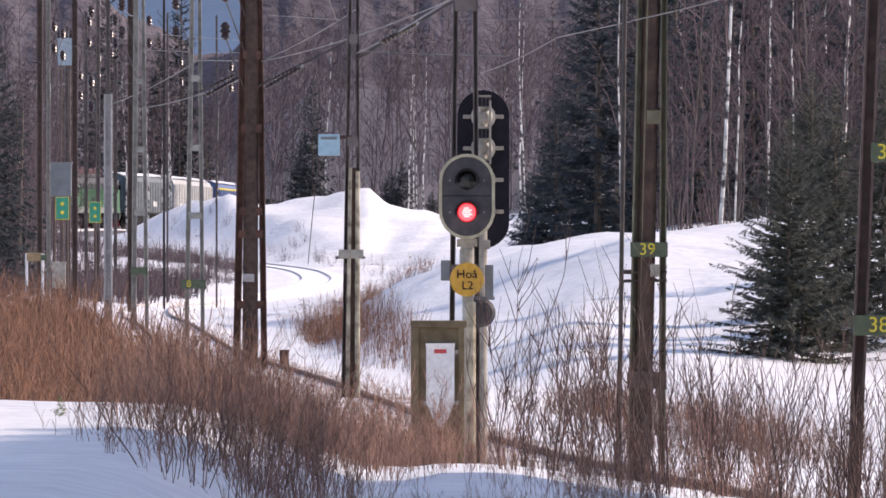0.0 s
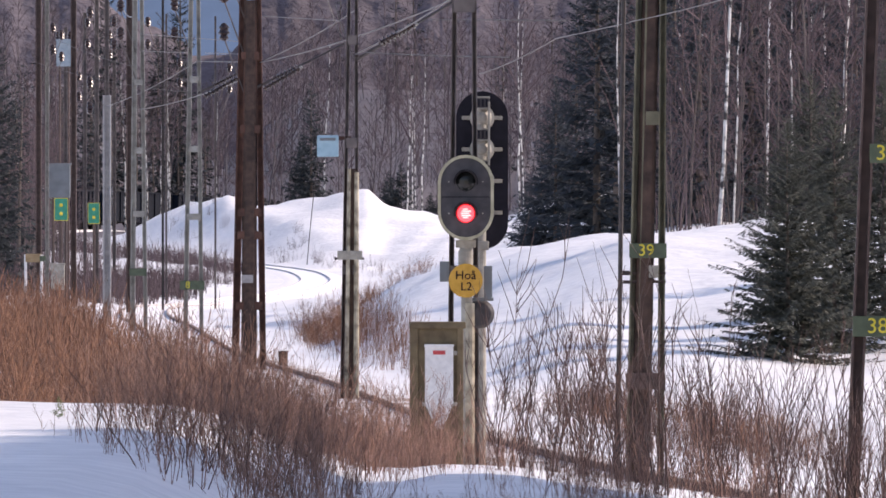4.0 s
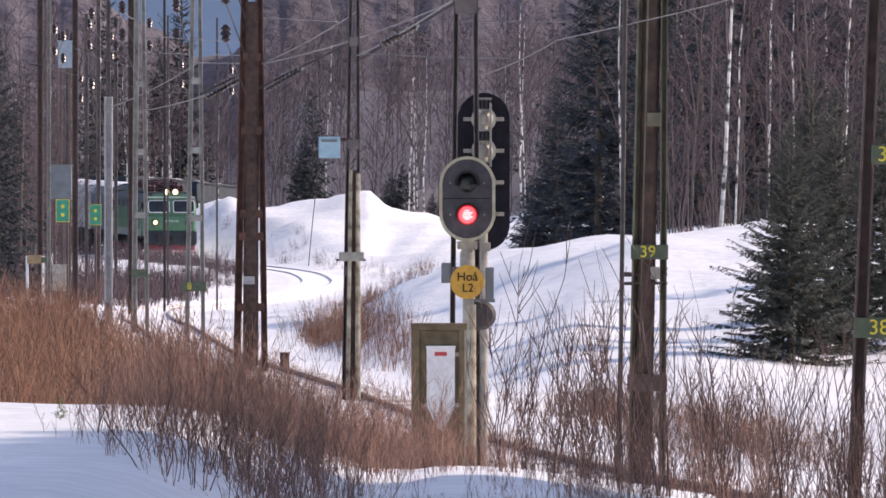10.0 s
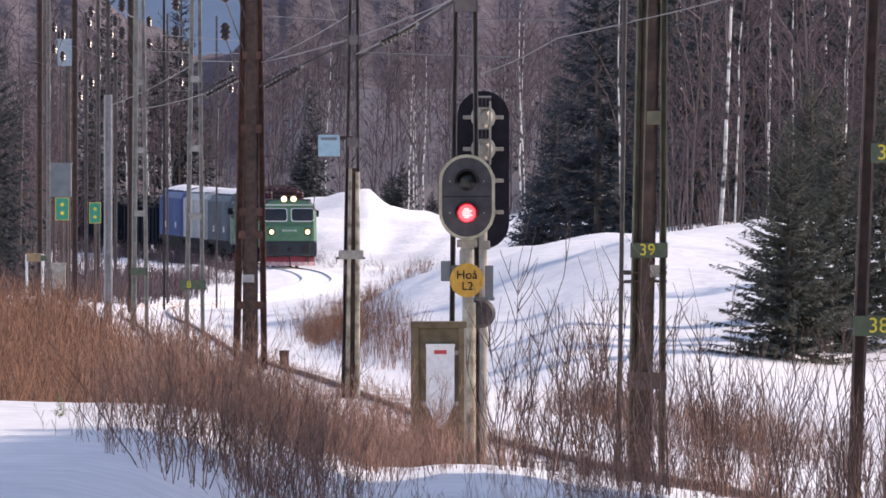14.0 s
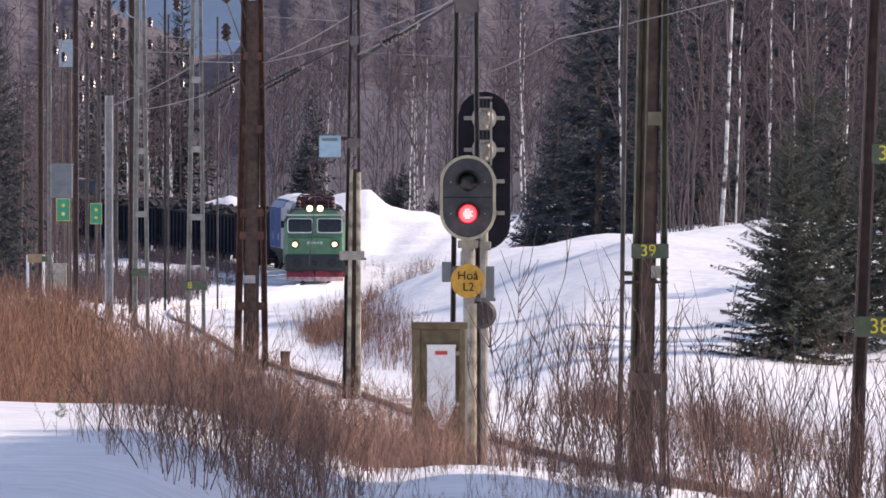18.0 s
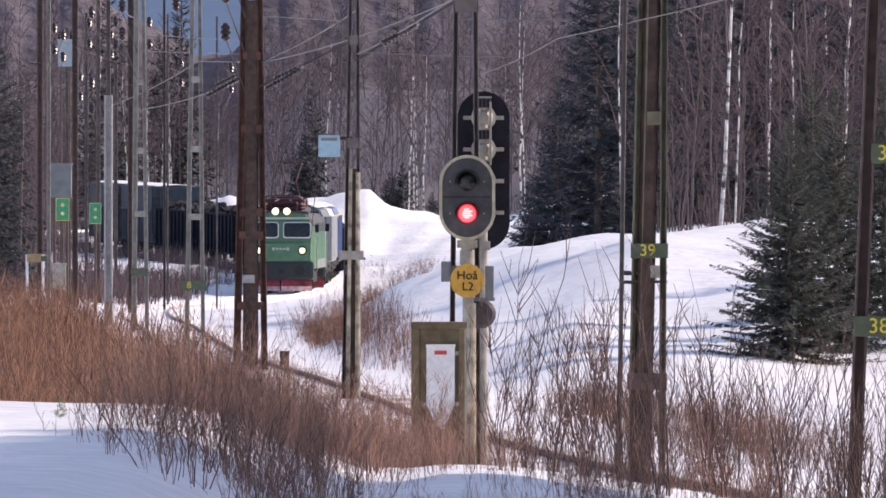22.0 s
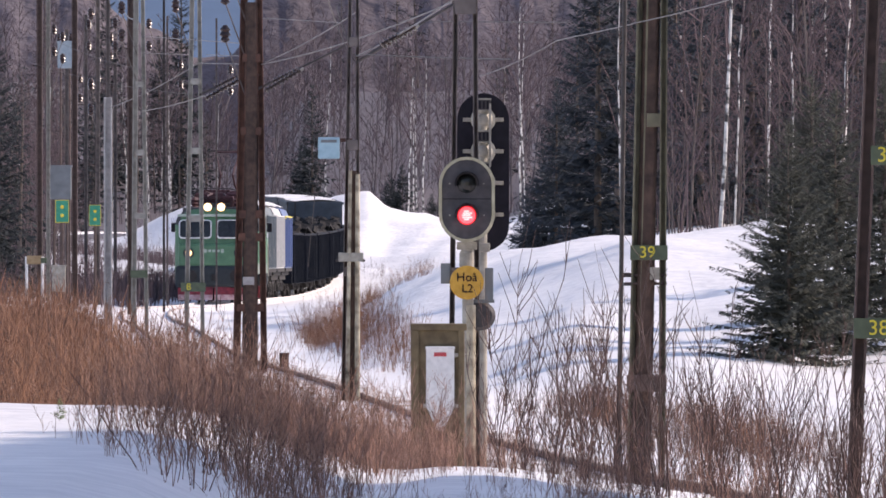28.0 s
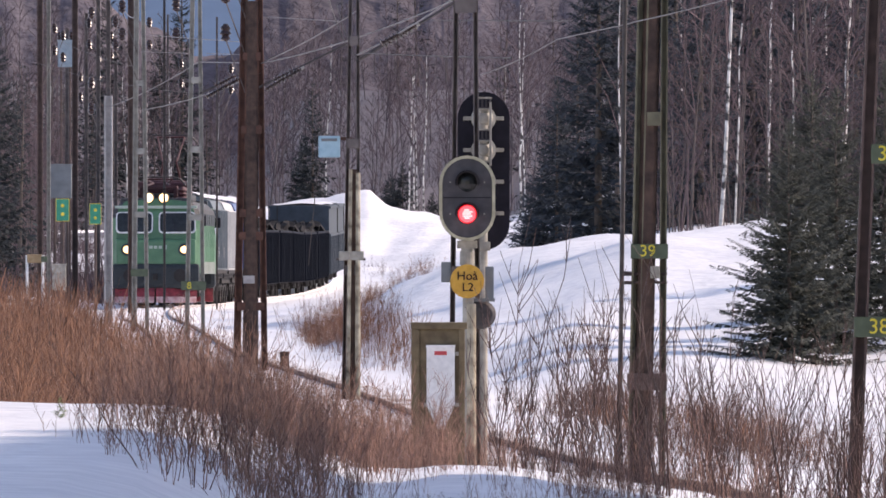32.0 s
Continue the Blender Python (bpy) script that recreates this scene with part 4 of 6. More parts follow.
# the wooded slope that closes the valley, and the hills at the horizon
SLOPE = surface("hazy_wooded_slope", (0.065, 0.056, 0.066), (0.14, 0.12, 0.135), 0.95, grain=0.35, blotch=0.04, bump=0.8, depth=1.5)
# faint emission that pales the unlit slope as haze would
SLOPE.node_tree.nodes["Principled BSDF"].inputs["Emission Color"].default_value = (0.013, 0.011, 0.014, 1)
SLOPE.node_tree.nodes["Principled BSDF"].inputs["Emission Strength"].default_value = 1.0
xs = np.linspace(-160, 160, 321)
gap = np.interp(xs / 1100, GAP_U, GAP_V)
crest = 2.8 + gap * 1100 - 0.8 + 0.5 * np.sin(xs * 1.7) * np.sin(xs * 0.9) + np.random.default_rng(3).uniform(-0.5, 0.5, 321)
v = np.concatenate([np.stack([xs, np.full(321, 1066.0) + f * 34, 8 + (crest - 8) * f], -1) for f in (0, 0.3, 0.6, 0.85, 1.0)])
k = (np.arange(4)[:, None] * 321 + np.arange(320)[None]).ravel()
tagged(new("backdrop_slope", quad_mesh("backdrop_slope", v, np.stack([k, k + 1, k + 322, k + 321], -1), [SLOPE], smooth=True)), "far backdrop slope of leafless purple-brown woods, haze added as a faint glow", "hill", kind="structure")
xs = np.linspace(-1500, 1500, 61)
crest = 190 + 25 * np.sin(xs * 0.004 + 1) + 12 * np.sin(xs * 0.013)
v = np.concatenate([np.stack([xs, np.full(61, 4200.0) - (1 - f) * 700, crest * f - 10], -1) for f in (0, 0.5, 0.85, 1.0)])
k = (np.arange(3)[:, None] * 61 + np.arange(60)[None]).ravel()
tagged(new("backdrop_hill", quad_mesh("backdrop_hill", v, np.stack([k, k + 1, k + 62, k + 61], -1), [HILL], smooth=True)), "distant wooded backdrop hill, blue haze and a faint glow put into its colour", "hill", kind="structure")


# ---- the line's masts ----
def insulator(parent, a, b, discs=6, r=0.06):
    bm = bmesh.new()
    a, b = Vector(a), Vector(b)
    n = (b - a).length
    m = Matrix.Translation(a) @ (b - a).to_track_quat("Z", "Y").to_matrix().to_4x4()
    prof = [(0.015, 0)]
    for k in range(discs):
        z = n * (k + 0.5) / discs
        prof += [(0.022, z - n * 0.35 / discs), (r, z - n * 0.05 / discs), (r * 0.9, z + n * 0.1 / discs), (0.022, z + n * 0.3 / discs)]
    prof.append((0.015, n))
    lathe(bm, prof, m, 10)
    return part("insulator", bm, PORCELAIN, parent, "brown porcelain insulator")


def rod(name, parent, a, b, r, mat, label=""):
    bm = bmesh.new()
    bar(bm, a, b, r)
    return part(name, bm, mat, parent, label)


def mast(base, h, legs, leg_w, mat, battens, depth=0.12, core=None, label="", core_mat=TIMBER):
    """A catenary mast of two channel legs joined by batten plates. legs: x of the left and right leg at the foot and at height h; core: radius and x of a timber pole between."""
    top = empty("catenary_mast", base, label=label, category="mast", group="masts along the line")
    (l0, r0), (l1, r1) = legs
    for s, (a, b) in enumerate(((l0, l1), (r0, r1))):
        bm = bmesh.new()
        channel(bm, (a, 0, -0.4), (b, 0, h), leg_w[s], depth)
        part("leg", bm, mat, top)
    for z in battens:
        f = z / h
        a, b = l0 + (l1 - l0) * f, r0 + (r1 - r0) * f
        bm = bmesh.new()
        box(bm, (b - a + 0.02, 0.012, 0.16), ((a + b) / 2, -depth * 0.62, z), bevel=0.003)
        part("batten_plate", bm, mat, top)
    if core:
        r, c0, c1, top_z = core
        bm = bmesh.new()
        bar(bm, (c0, 0.02, -0.4), (c1, 0.02, top_z), r, r * 0.85, 12)
        part("timber_pole", bm, core_mat, top, "dark tarred timber pole")
    return top


def number_plate(mast_ob, at, w, h, text, size, y=-0.12):
    bm = bmesh.new()
    box(bm, (w, 0.012, h), (at[0], y, at[1]), bevel=0.003)
    plate = part("number_plate", bm, PLATE_GREEN, mast_ob, "dark green plate with yellow figures")
    if text:
        words("figures", text, size, YELLOW, plate, (at[2], y - 0.012, at[1]))
    return plate


def cantilever(top, z, reach, rise=0.55, both=True):
    """The swivelling arm with its insulators: reach is signed, to the side of the line."""
    s = 1 if reach > 0 else -1
    a, b = Vector((0.1 * s, 0, z)), Vector((reach, 0, z + rise))
    p, q = a.lerp(b, 0.2), a.lerp(b, 0.48)
    rod("bracket_tube", top, a, p, 0.03, DARK_WIRE)
    insulator(top, p, q, 7, 0.075)
    rod("bracket_tube", top, q, b, 0.02, DARK_WIRE)
    if both:
        c = Vector((0.1 * s, 0, z + 1.1))
        p, q = c.lerp(b, 0.12), c.lerp(b, 0.34)
        insulator(top, p, q, 7, 0.075)
        rod("stay_tube", top, q, b, 0.014, DARK_WIRE)
        rod("stay_tube", top, c, p, 0.02, DARK_WIRE)


def top_insulators(top, z, side, n=2):
    """Line insulators on slanting pins at the head of a mast."""
    for k in range(n):
        a = Vector((0.08 * side, 0, z - k * 0.75))
        b = a + Vector((0.42 * side, 0, 1.15))
        rod("pin", top, a, b, 0.014, GREY_BROWN)
        bm = bmesh.new()
        lathe(bm, [(0.03, -0.05), (0.1, 0.0), (0.07, 0.06), (0.12, 0.1), (0.08, 0.17), (0.11, 0.21), (0.04, 0.3)], Matrix.Translation(b))
        part("insulator", bm, PORCELAIN, top, "dark brown pin insulator")


def base_of(x, y):
    return on_ground(x, y, 0.0)


# mast beside the signal
b0 = base_of(0.209, 98.66)
m1 = mast(b0, 8.2, ((-0.145, 0.134), (-0.045, 0.078)), (0.052, 0.050), GREY_BROWN, (2.0, 4.62, 6.4), label="grey steel lattice mast behind the line signal")
cantilever(m1, 7.0, 2.2)
# mast at the bend, with rust-red legs
b0 = base_of(-3.817, 201)
m2 = mast(b0, 8.0, ((-0.291, 0.28), (-0.112, 0.168)), (0.146, 0.123), RUST, (1.35, 2.75, 3.2, 4.85, 6.3), core=(0.157, -0.011, 0.022, 7.4), label="rust-brown steel mast with a timber pole between its legs")
cantilever(m2, 5.509 - b0[2], 1.9, 0.9, False)
top_insulators(m2, 7.0, -1, 3)
bm = bmesh.new()
box(bm, (0.224, 0.012, 0.157), (-0.034, -0.16, 1.737 - b0[2]), bevel=0.003)
part("plate", bm, PALE, m2, "small pale plate")
# mast with the blue box
b0 = base_of(-1.534, 168)
m3 = mast(b0, 8.0, ((-0.131, 0.131), (0.019, 0.112)), (0.066, 0.058), GREY_BROWN, (2.2, 4.3, 6.0), core=(0.122, -0.019, 0.037, 3.736 - b0[2]), core_mat=TIMBER, label="grey steel mast strapped to a weathered timber stub")
cantilever(m3, 5.532 - b0[2], 2.2, 1.25, False)
bm = bmesh.new()
bar(bm, (0.112, -0.14, -0.4), (0.122, -0.14, 3.679 - b0[2]), 0.047, 0.037)
part("timber_stub", bm, GREY_TIMBER, m3, "weathered timber stub, its sunlit streaks put into the colour")
bm = bmesh.new()
bar(bm, (-0.056, -0.15, -0.4), (0, -0.15, 3.736 - b0[2]), 0.037, 0.028)
part("timber_stub", bm, GREY_TIMBER, m3, "weathered timber stub, its sunlit streaks put into the colour")
bm = bmesh.new()
box(bm, (0.412, 0.36, 0.15), (0.009, 0, 2.304 - b0[2]), bevel=0.015)
clamp = part("clamp", bm, HOUSING, m3, "pale grey clamp")
for s in (-1, 1):
    rod("clamp_bolt", clamp, (s * 0.243, -0.1, 2.248 - b0[2]), (s * 0.168, -0.1, 2.248 - b0[2]), 0.02, DARK_WIRE)
bm = bmesh.new()
box(bm, (0.356, 0.22, 0.356), (-0.356, -0.05, 4.11 - b0[2]), bevel=0.02)
bb = part("control_box", bm, BLUE_BOX, m3, "pale blue metal box")
bm = bmesh.new()
box(bm, (0.262, 0.01, 0.047), (-0.356, -0.167, 4.222 - b0[2]))
part("vent", bm, WAGON_GREY, bb)
bm = bmesh.new()
box(bm, (0.243, 0.05, 0.056), (-0.094, -0.02, 4.241 - b0[2]))
part("bracket", bm, RUST, m3)
# mast 39
b0 = base_of(2.056, 102)
m4 = mast(b0, 8.0, ((-0.17, 0.136), (0.011, 0.182)), (0.114, 0.068), OLIVE, (5.4,), core=(0.097, -0.08, 0.091, 7.6), label="olive steel mast with a timber pole and the number 39")
number_plate(m4, (0.011, 2.544 - b0[2], -0.006), 0.375, 0.148, "39", 0.165, -0.13)
bm = bmesh.new()
bar(bm, (-0.295, 0.25, -0.4), (-0.204, 0.25, 7.0), 0.023)
part("cable_pipe", bm, DARK_WIRE, m4)
for z in (485, 500):
    bm = bmesh.new()
    box(bm, (0.432, 0.05, 0.028), (-0.023, 0.0, 2.8 - (z - 400) * 102 / 17957 - b0[2]), bevel=0.005)
    part("clamp", bm, BROWN_STEEL, m4)
bm = bmesh.new()
box(bm, (0.091, 0.05, 0.125), (0.068, -0.1, 2.334 - b0[2]), bevel=0.005)
part("plate", bm, HOUSING, m4, "small grey plate")
bm = bmesh.new()
box(bm, (0.136, 0.03, 0.136), (0.057, -0.11, 3.874 - b0[2]), bevel=0.005)
part("plate", bm, OLIVE, m4, "small olive plate")
for z in (482, 487, 502):
    rod("clamp_bolt", m4, (-0.261, -0.06, 2.8 - (z - 400) * 102 / 17957 - b0[2]), (-0.17, -0.06, 2.8 - (z - 400) * 102 / 17957 - b0[2]), 0.009, DARK_WIRE)
bm = bmesh.new()
box(bm, (0.398, 0.06, 0.17), (-0.011, -0.11, 1.232 - b0[2]), bevel=0.01)
part("foot_clamp", bm, BROWN_STEEL, m4)
# pole 38
b0 = base_of(3.769, 94)
m5 = empty("catenary_pole", b0, label="slim dark brown steel pole with green number plates", category="pole")
bm = bmesh.new()
channel(bm, (0, 0, -0.4), (0.241, 0, 5.6), 0.126, 0.12)
part("pole", bm, BROWN_STEEL, m5)
number_plate(m5, (0.272, 1.863 - b0[2], 0.262), 0.482, 0.188, "38", 0.199, -0.10)
number_plate(m5, (0.45, 3.465 - b0[2], 0.293), 0.523, 0.178, "3", 0.199, -0.10)
# masts on towards the bend
b0 = base_of(-6.22, 255)
m6 = mast(b0, 9.6, ((-0.241, 0.185), (-0.071, 0.085)), (0.114, 0.099), GALV, (3.013 - b0[2], 4.717 - b0[2], 6.6), label="grey steel mast of two slim legs")
number_plate(m6, (-0.057, 1.295 - b0[2], -0.17), 0.625, 0.227, "8", 0.241, -0.1)
cantilever(m6, 6.123 - b0[2], 2.0, 0.95, False)
top_insulators(m6, 7.486 - b0[2] - 0.4, -1, 2)
b0 = base_of(-8.209, 275)
m7 = mast(b0, 9.6, ((-0.184, 0.184), (-0.107, 0.061)), (0.138, 0.107), GALV, (3.106 - b0[2], 4.822 - b0[2], 6.8), label="grey steel mast of two slim legs")
number_plate(m7, (-0.031, 1.529 - b0[2], -0.031), 0.459, 0.199, "", 0.1, -0.1)
top_insulators(m7, 7.471 - b0[2], -1, 2)
for px_x, y, h, w, mat, name in ((-9.907, 300, 6.643, 0.284, PALE, "pale concrete post"), (-9.957, 301.5, 9.5, 0.15, GREY_BROWN, "slim brown steel pole"), (-10.163, 330, 9.048, 0.239, BROWN_STEEL, "dark brown steel pole"),
                                 (-13.072, 360, 9.616, 0.241, BROWN_STEEL, "dark brown steel pole"), (-13.917, 350, 9.232, 0.234, BROWN_STEEL, "dark brown steel pole"),
                                 (-13.644, 350.6, 9, 0.156, GALV, "slim grey steel pole"), (-9.354, 340, 9.238, 0.095, DARK_WIRE, "slim dark steel pole"), (-14.094, 380, 8, 0.169, GREY_BROWN, "slim brown steel pole"),
                                 (-13.27, 390, 9.75, 0.195, GREY_BROWN, "slim brown steel pole"), (-14.43, 410, 9.193, 0.16, GREY_BROWN, "slim brown steel pole"), (-10.327, 380, 8.514, 0.085, GREY_BROWN, "slim brown steel pole"),
                                 (-8.039, 360, 8.013, 0.08, GREY_BROWN, "slim brown steel pole"), (-13.889, 430, 7.589, 0.168, GREY_BROWN, "slim brown steel pole")):
    b0 = base_of(px_x, y)
    p = empty("catenary_pole", b0, label=name + " beside the line", category="pole", group="poles along the line")
    bm = bmesh.new()
    tip = h - b0[2] + (2.2 if h > 5 and mat is not PALE else 0)
    channel(bm, (0, 0, -0.4), (0, 0, tip), w * 0.85, w * 0.7)
    part("pole", bm, mat, p)
    if h > 5:
        top_insulators(p, h - b0[2] - 0.9, -1 if y < 345 else 1, 2)

def pole_box(x, y, z, w, h, mat, label, lid=True):
    gz = float(ground(x, y))
    b = empty("equipment_box", (x, y, gz), label=label, category="box")
    bm = bmesh.new()
    box(bm, (w, w * 0.6, h), (0, 0, z - gz), bevel=0.02)
    body = part("body", bm, mat, b)
    if lid:
        bm = bmesh.new()
        box(bm, (w * 1.12, w * 0.72, 0.06), (0, 0, z - gz + h / 2 + 0.02), bevel=0.01)
        part("lid", bm, mat, body)
    for s in (-0.3, 0.3):
        rod("support", b, (s * w, w * 0.2, -0.3), (s * w, w * 0.2, z - gz), 0.04, BROWN_STEEL)
    return b


pole_box(-13.271, 352, 4.329, 0.745, 1.137, WAGON_GREY, "grey metal equipment box high on brown supports")
tr = pole_box(-13.859, 372, 9.098, 0.539, 0.953, PALE_BLUE, "pale blue-grey transformer with insulators on tall supports")
for k in (-1, 0, 1):
    bm = bmesh.new()
    lathe(bm, [(0.05, 0), (0.1, 0.06), (0.05, 0.12), (0.1, 0.18), (0.05, 0.24), (0.08, 0.3)], Matrix.Translation((k * 0.22, 0, 9.595 - tr.location.z)), 10)
    part("insulator", bm, PORCELAIN, tr)
pole_box(-11.815, 312, 1.201, 0.417, 0.765, HOUSING, "pale weathered cabinet among the brush")
dw = empty("dwarf_signal", (-12.096, 300, float(ground(-12.096, 300))), label="small ochre signal box on two white posts", category="signal")
for s in (-13, 15):
    bm = bmesh.new()
    bar(bm, (s * 300 / 17957, 0, -0.3), (s * 300 / 17957, 0, 1.931 - dw.location.z), 0.042)
    part("post", bm, WHITE_PANEL, dw, "white post")
bm = bmesh.new()
box(bm, (0.434, 0.2, 0.251), (0, 0, 1.831 - dw.location.z), bevel=0.02)
part("lamp_box", bm, OCHRE, dw, "dull ochre lamp box")
bm = bmesh.new()
box(bm, (0.2, 0.16, 0.167), (0.284, -0.02, 1.814 - dw.location.z), bevel=0.02)
part("side_lamp", bm, PLATE_GREEN, dw)


# ---- wires ----
def wire(name, a, b, sag, r, mat, label):
    cu = bpy.data.curves.new(name, "CURVE")
    cu.dimensions, cu.bevel_depth, cu.bevel_resolution = "3D", r * 0.95, 1
    sp = cu.splines.new("POLY")
    n = 14
    sp.points.add(n - 1)
    a, b = Vector(a), Vector(b)
    for k in range(n):
        f = k / (n - 1)
        p = a.lerp(b, f) - Vector((0, 0, sag * 4 * f * (1 - f)))
        sp.points[k].co = (*p, 1)
    tmp = bpy.data.objects.new(name, cu)
    scene.collection.objects.link(tmp)
    me = bpy.data.meshes.new_from_object(tmp.evaluated_get(bpy.context.evaluated_depsgraph_get()))
    bpy.data.objects.remove(tmp)
    me.materials.append(mat)
    tagged(new(name, me), label, "wire", "wires over the line")


for a, b, sag, r, mat in (((0.134, 150, 6.125), (-3.604, 201, 6.024), 0.1, 0.011, WIRE), ((0.184, 150, 6.192), (-1.441, 168, 5.625), 0.05, 0.012, WIRE), ((-1.441, 168, 6.355), (-3.515, 201, 6.069), 0.05, 0.010, WIRE),
                          ((-3.604, 201, 6.024), (-6.163, 255, 6.918), 0.0, 0.012, WIRE), ((-3.627, 201, 5.822), (-8.178, 275, 5.94), 0.1, 0.012, WIRE), ((-6.163, 255, 6.918), (-9.924, 300, 6.308), 0.1, 0.012, WIRE),
                          ((-1.768, 168, 6.468), (-1.422, 168, 5.56), 0.1, 0.010, WIRE), ((-1.909, 168, 6.58), (-1.441, 168, 5.532), 0.12, 0.010, WIRE), ((-1.347, 168, 5.663), (0.741, 110, 4.619), 0.01, 0.008, DARK_WIRE),
                          ((-0.187, 140, 5.638), (1.28, 104, 4.897), 0.0, 0.007, DARK_WIRE), ((0.423, 115, 4.51), (1.209, 108, 4.785), 0.03, 0.006, WIRE), ((1.209, 108, 4.785), (1.897, 102, 4.839), 0.0, 0.006, WIRE), ((1.897, 102, 4.845), (2.759, 96, 4.965), 0.01, 0.006, WIRE),
                          ((-3.571, 201, 6.942), (-1.762, 172, 6.267), 0.0, 0.007, WIRE), ((-8.178, 275, 7.976), (-3.963, 201, 6.438), 0.0, 0.008, WIRE), ((-8.178, 275, 7.517), (-6.305, 255, 7.131), 0.0, 0.009, WIRE), ((-5.95, 255, 7.131), (-4.019, 201, 6.192), 0.0, 0.008, WIRE),
                          ((-9.27, 290, 9.341), (-8.255, 275, 8.543), 0.3, 0.02, WIRE), ((-13.332, 350, 9.232), (-8.255, 275, 7.088), 0.1, 0.007, DARK_WIRE), ((-14.112, 350, 8.453), (-6.305, 255, 6.137), 0.15, 0.006, DARK_WIRE), ((-2.049, 168, 3.923), (-2.236, 168, 2.145), -0.1, 0.008, DARK_WIRE)):
    wire("overhead_wire", a, b, sag, r, mat, "thin overhead wire sagging between the masts")


# droppers of the near contact wire
for f in (0.12, 0.3, 0.48, 0.66, 0.84):
    p = Vector((-1.347, 168, 5.663)).lerp(Vector((0.741, 110, 4.619)), f)
    wire("dropper_wire", p, p - Vector((0, 0, 0.32)), 0.0, 0.006, DARK_WIRE, "short dropper hanging from an overhead wire")


# strings of insulators in the wires
for a, b, n in (((-4.771, 203, 5.366), (-4.092, 203, 5.739), 9), ((-3.502, 199, 5.471), (-2.793, 199, 5.881), 9), ((-0.998, 160, 5.669), (-0.428, 160, 5.963), 9)):
    ins = empty("string_insulator", a, label="dark brown string of insulator discs in an overhead wire", category="insulator", group="insulators in the wires")
    insulator(ins, (0, 0, 0), (b[0] - a[0], b[1] - a[1], b[2] - a[2]), n, 0.07)
    bm = bmesh.new()
    bar(bm, (b[0] - a[0], (b[1] - a[1]), b[2] - a[2]), ((b[0] - a[0]) * 1.08, (b[1] - a[1]), (b[2] - a[2]) * 1.08), 0.03)
    part("end_fitting", bm, GALV, ins, "bright metal end fitting")


# ---- the signal ----
def build_signal():
    d = 98.0
    gx, gz = 0.24, float(ground(0.24, 98))
    sig = empty("railway_signal", (gx, d, gz), label="two-lamp railway signal showing red, cream-rimmed dark plate on a grey post", category="signal")
    cx, cz = 0.229 - gx, 3.067 - gz
    w, h = 0.535, 0.819
    bm = bmesh.new()
    stadium(bm, w, h, -0.02, 0.02)
    plate = part("background_plate", bm, SIGNAL_FACE, sig)
    plate.location = (cx, -0.15, cz)
    bm = bmesh.new()
    stadium_rim(bm, w + 0.004, h + 0.004, 0.029, -0.035, 0.03)
    part("rim", bm, CREAM, plate, "cream painted rim")
    bm = bmesh.new()
    box(bm, (w - 0.06, 0.006, 0.008), (0, -0.024, 0.005))
    part("seam", bm, BLACK, plate)
    for z, mat, name in ((0.153, LENS_DARK, "dark_lamp"), (-0.153, LAMP_RED, "red_lamp")):
        bm = bmesh.new()
        r = 0.115
        n = 22
        # a hood, open below
        a0 = -0.25
        rings = []
        for k in range(n + 1):
            a = a0 + (math.pi - 2 * a0) * k / n
            deep = 0.16 + 0.06 * math.sin(a)
            rings.append([bm.verts.new((q * math.cos(a), y, z + q * math.sin(a))) for q, y in ((r, -0.02), (r, -0.02 - deep), (r - 0.006, -0.02 - deep), (r - 0.006, -0.02))])
        for a, b in zip(rings, rings[1:]):
            for k in range(4):
                bm.faces.new((a[k], b[k], b[(k + 1) % 4], a[(k + 1) % 4]))
        bmesh.ops.recalc_face_normals(bm, faces=bm.faces)
        lamp = part("lamp_hood", bm, BLACK, plate)
        bm = bmesh.new()
        lathe(bm, [(0.093, 0), (0.087, 0.02), (0.06, 0.035), (0.022, 0.042)], Matrix.Translation((0, -0.02, z)) @ pose(0, 0, 0, 90), 24)
        part("lens", bm, mat, lamp, "glowing red lens" if mat is LAMP_RED else "unlit dark lens")
        if mat is LAMP_RED:
            bm = bmesh.new()
            lathe(bm, [(0.083, 0), (0.079, 0.008), (0.03, 0.014)], Matrix.Translation((0, -0.050, z)) @ pose(0, 0, 0, 90), 20)
            part("lamp_glow", bm, LAMP_MID, lamp, "glowing red middle of the lens")
            bm = bmesh.new()
            for dz, wide, dx in ((0.040, 0.050, -0.004), (0.020, 0.092, 0.006), (0.0, 0.086, -0.006), (-0.021, 0.096, 0.004), (-0.040, 0.052, -0.002)):
                box(bm, (wide, 0.010, 0.0165), (dx, -0.068, z + dz), bevel=0.005)
            part("lamp_core", bm, LAMP_CORE, lamp, "bright ribs of the lit lens")
    for x in (-1, 1):
        for z in (28, -28):
            bm = bmesh.new()
            lathe(bm, [(0.008, 0), (0.008, 0.01)], Matrix.Translation((x * 0.164, -0.02, z * 98 / 17957)) @ pose(0, 0, 0, 90), 8)
            part("bolt", bm, HOUSING, plate)
    # post
    px = 0.24 - gx
    bm = bmesh.new()
    bar(bm, (px, 0, -0.4), (px, 0, 3.346 - gz), 0.055, None, 16)
    part("post", bm, HOUSING, sig, "pale grey tubular post")
    bm = bmesh.new()
    lathe(bm, [(0.071, 0), (0.071, 0.13), (0.06, 0.15), (0.06, 0.27)], Matrix.Translation((0.229 - gx, 0, 2.418 - gz)), 16)
    part("collar", bm, HOUSING, sig)
    bm = bmesh.new()
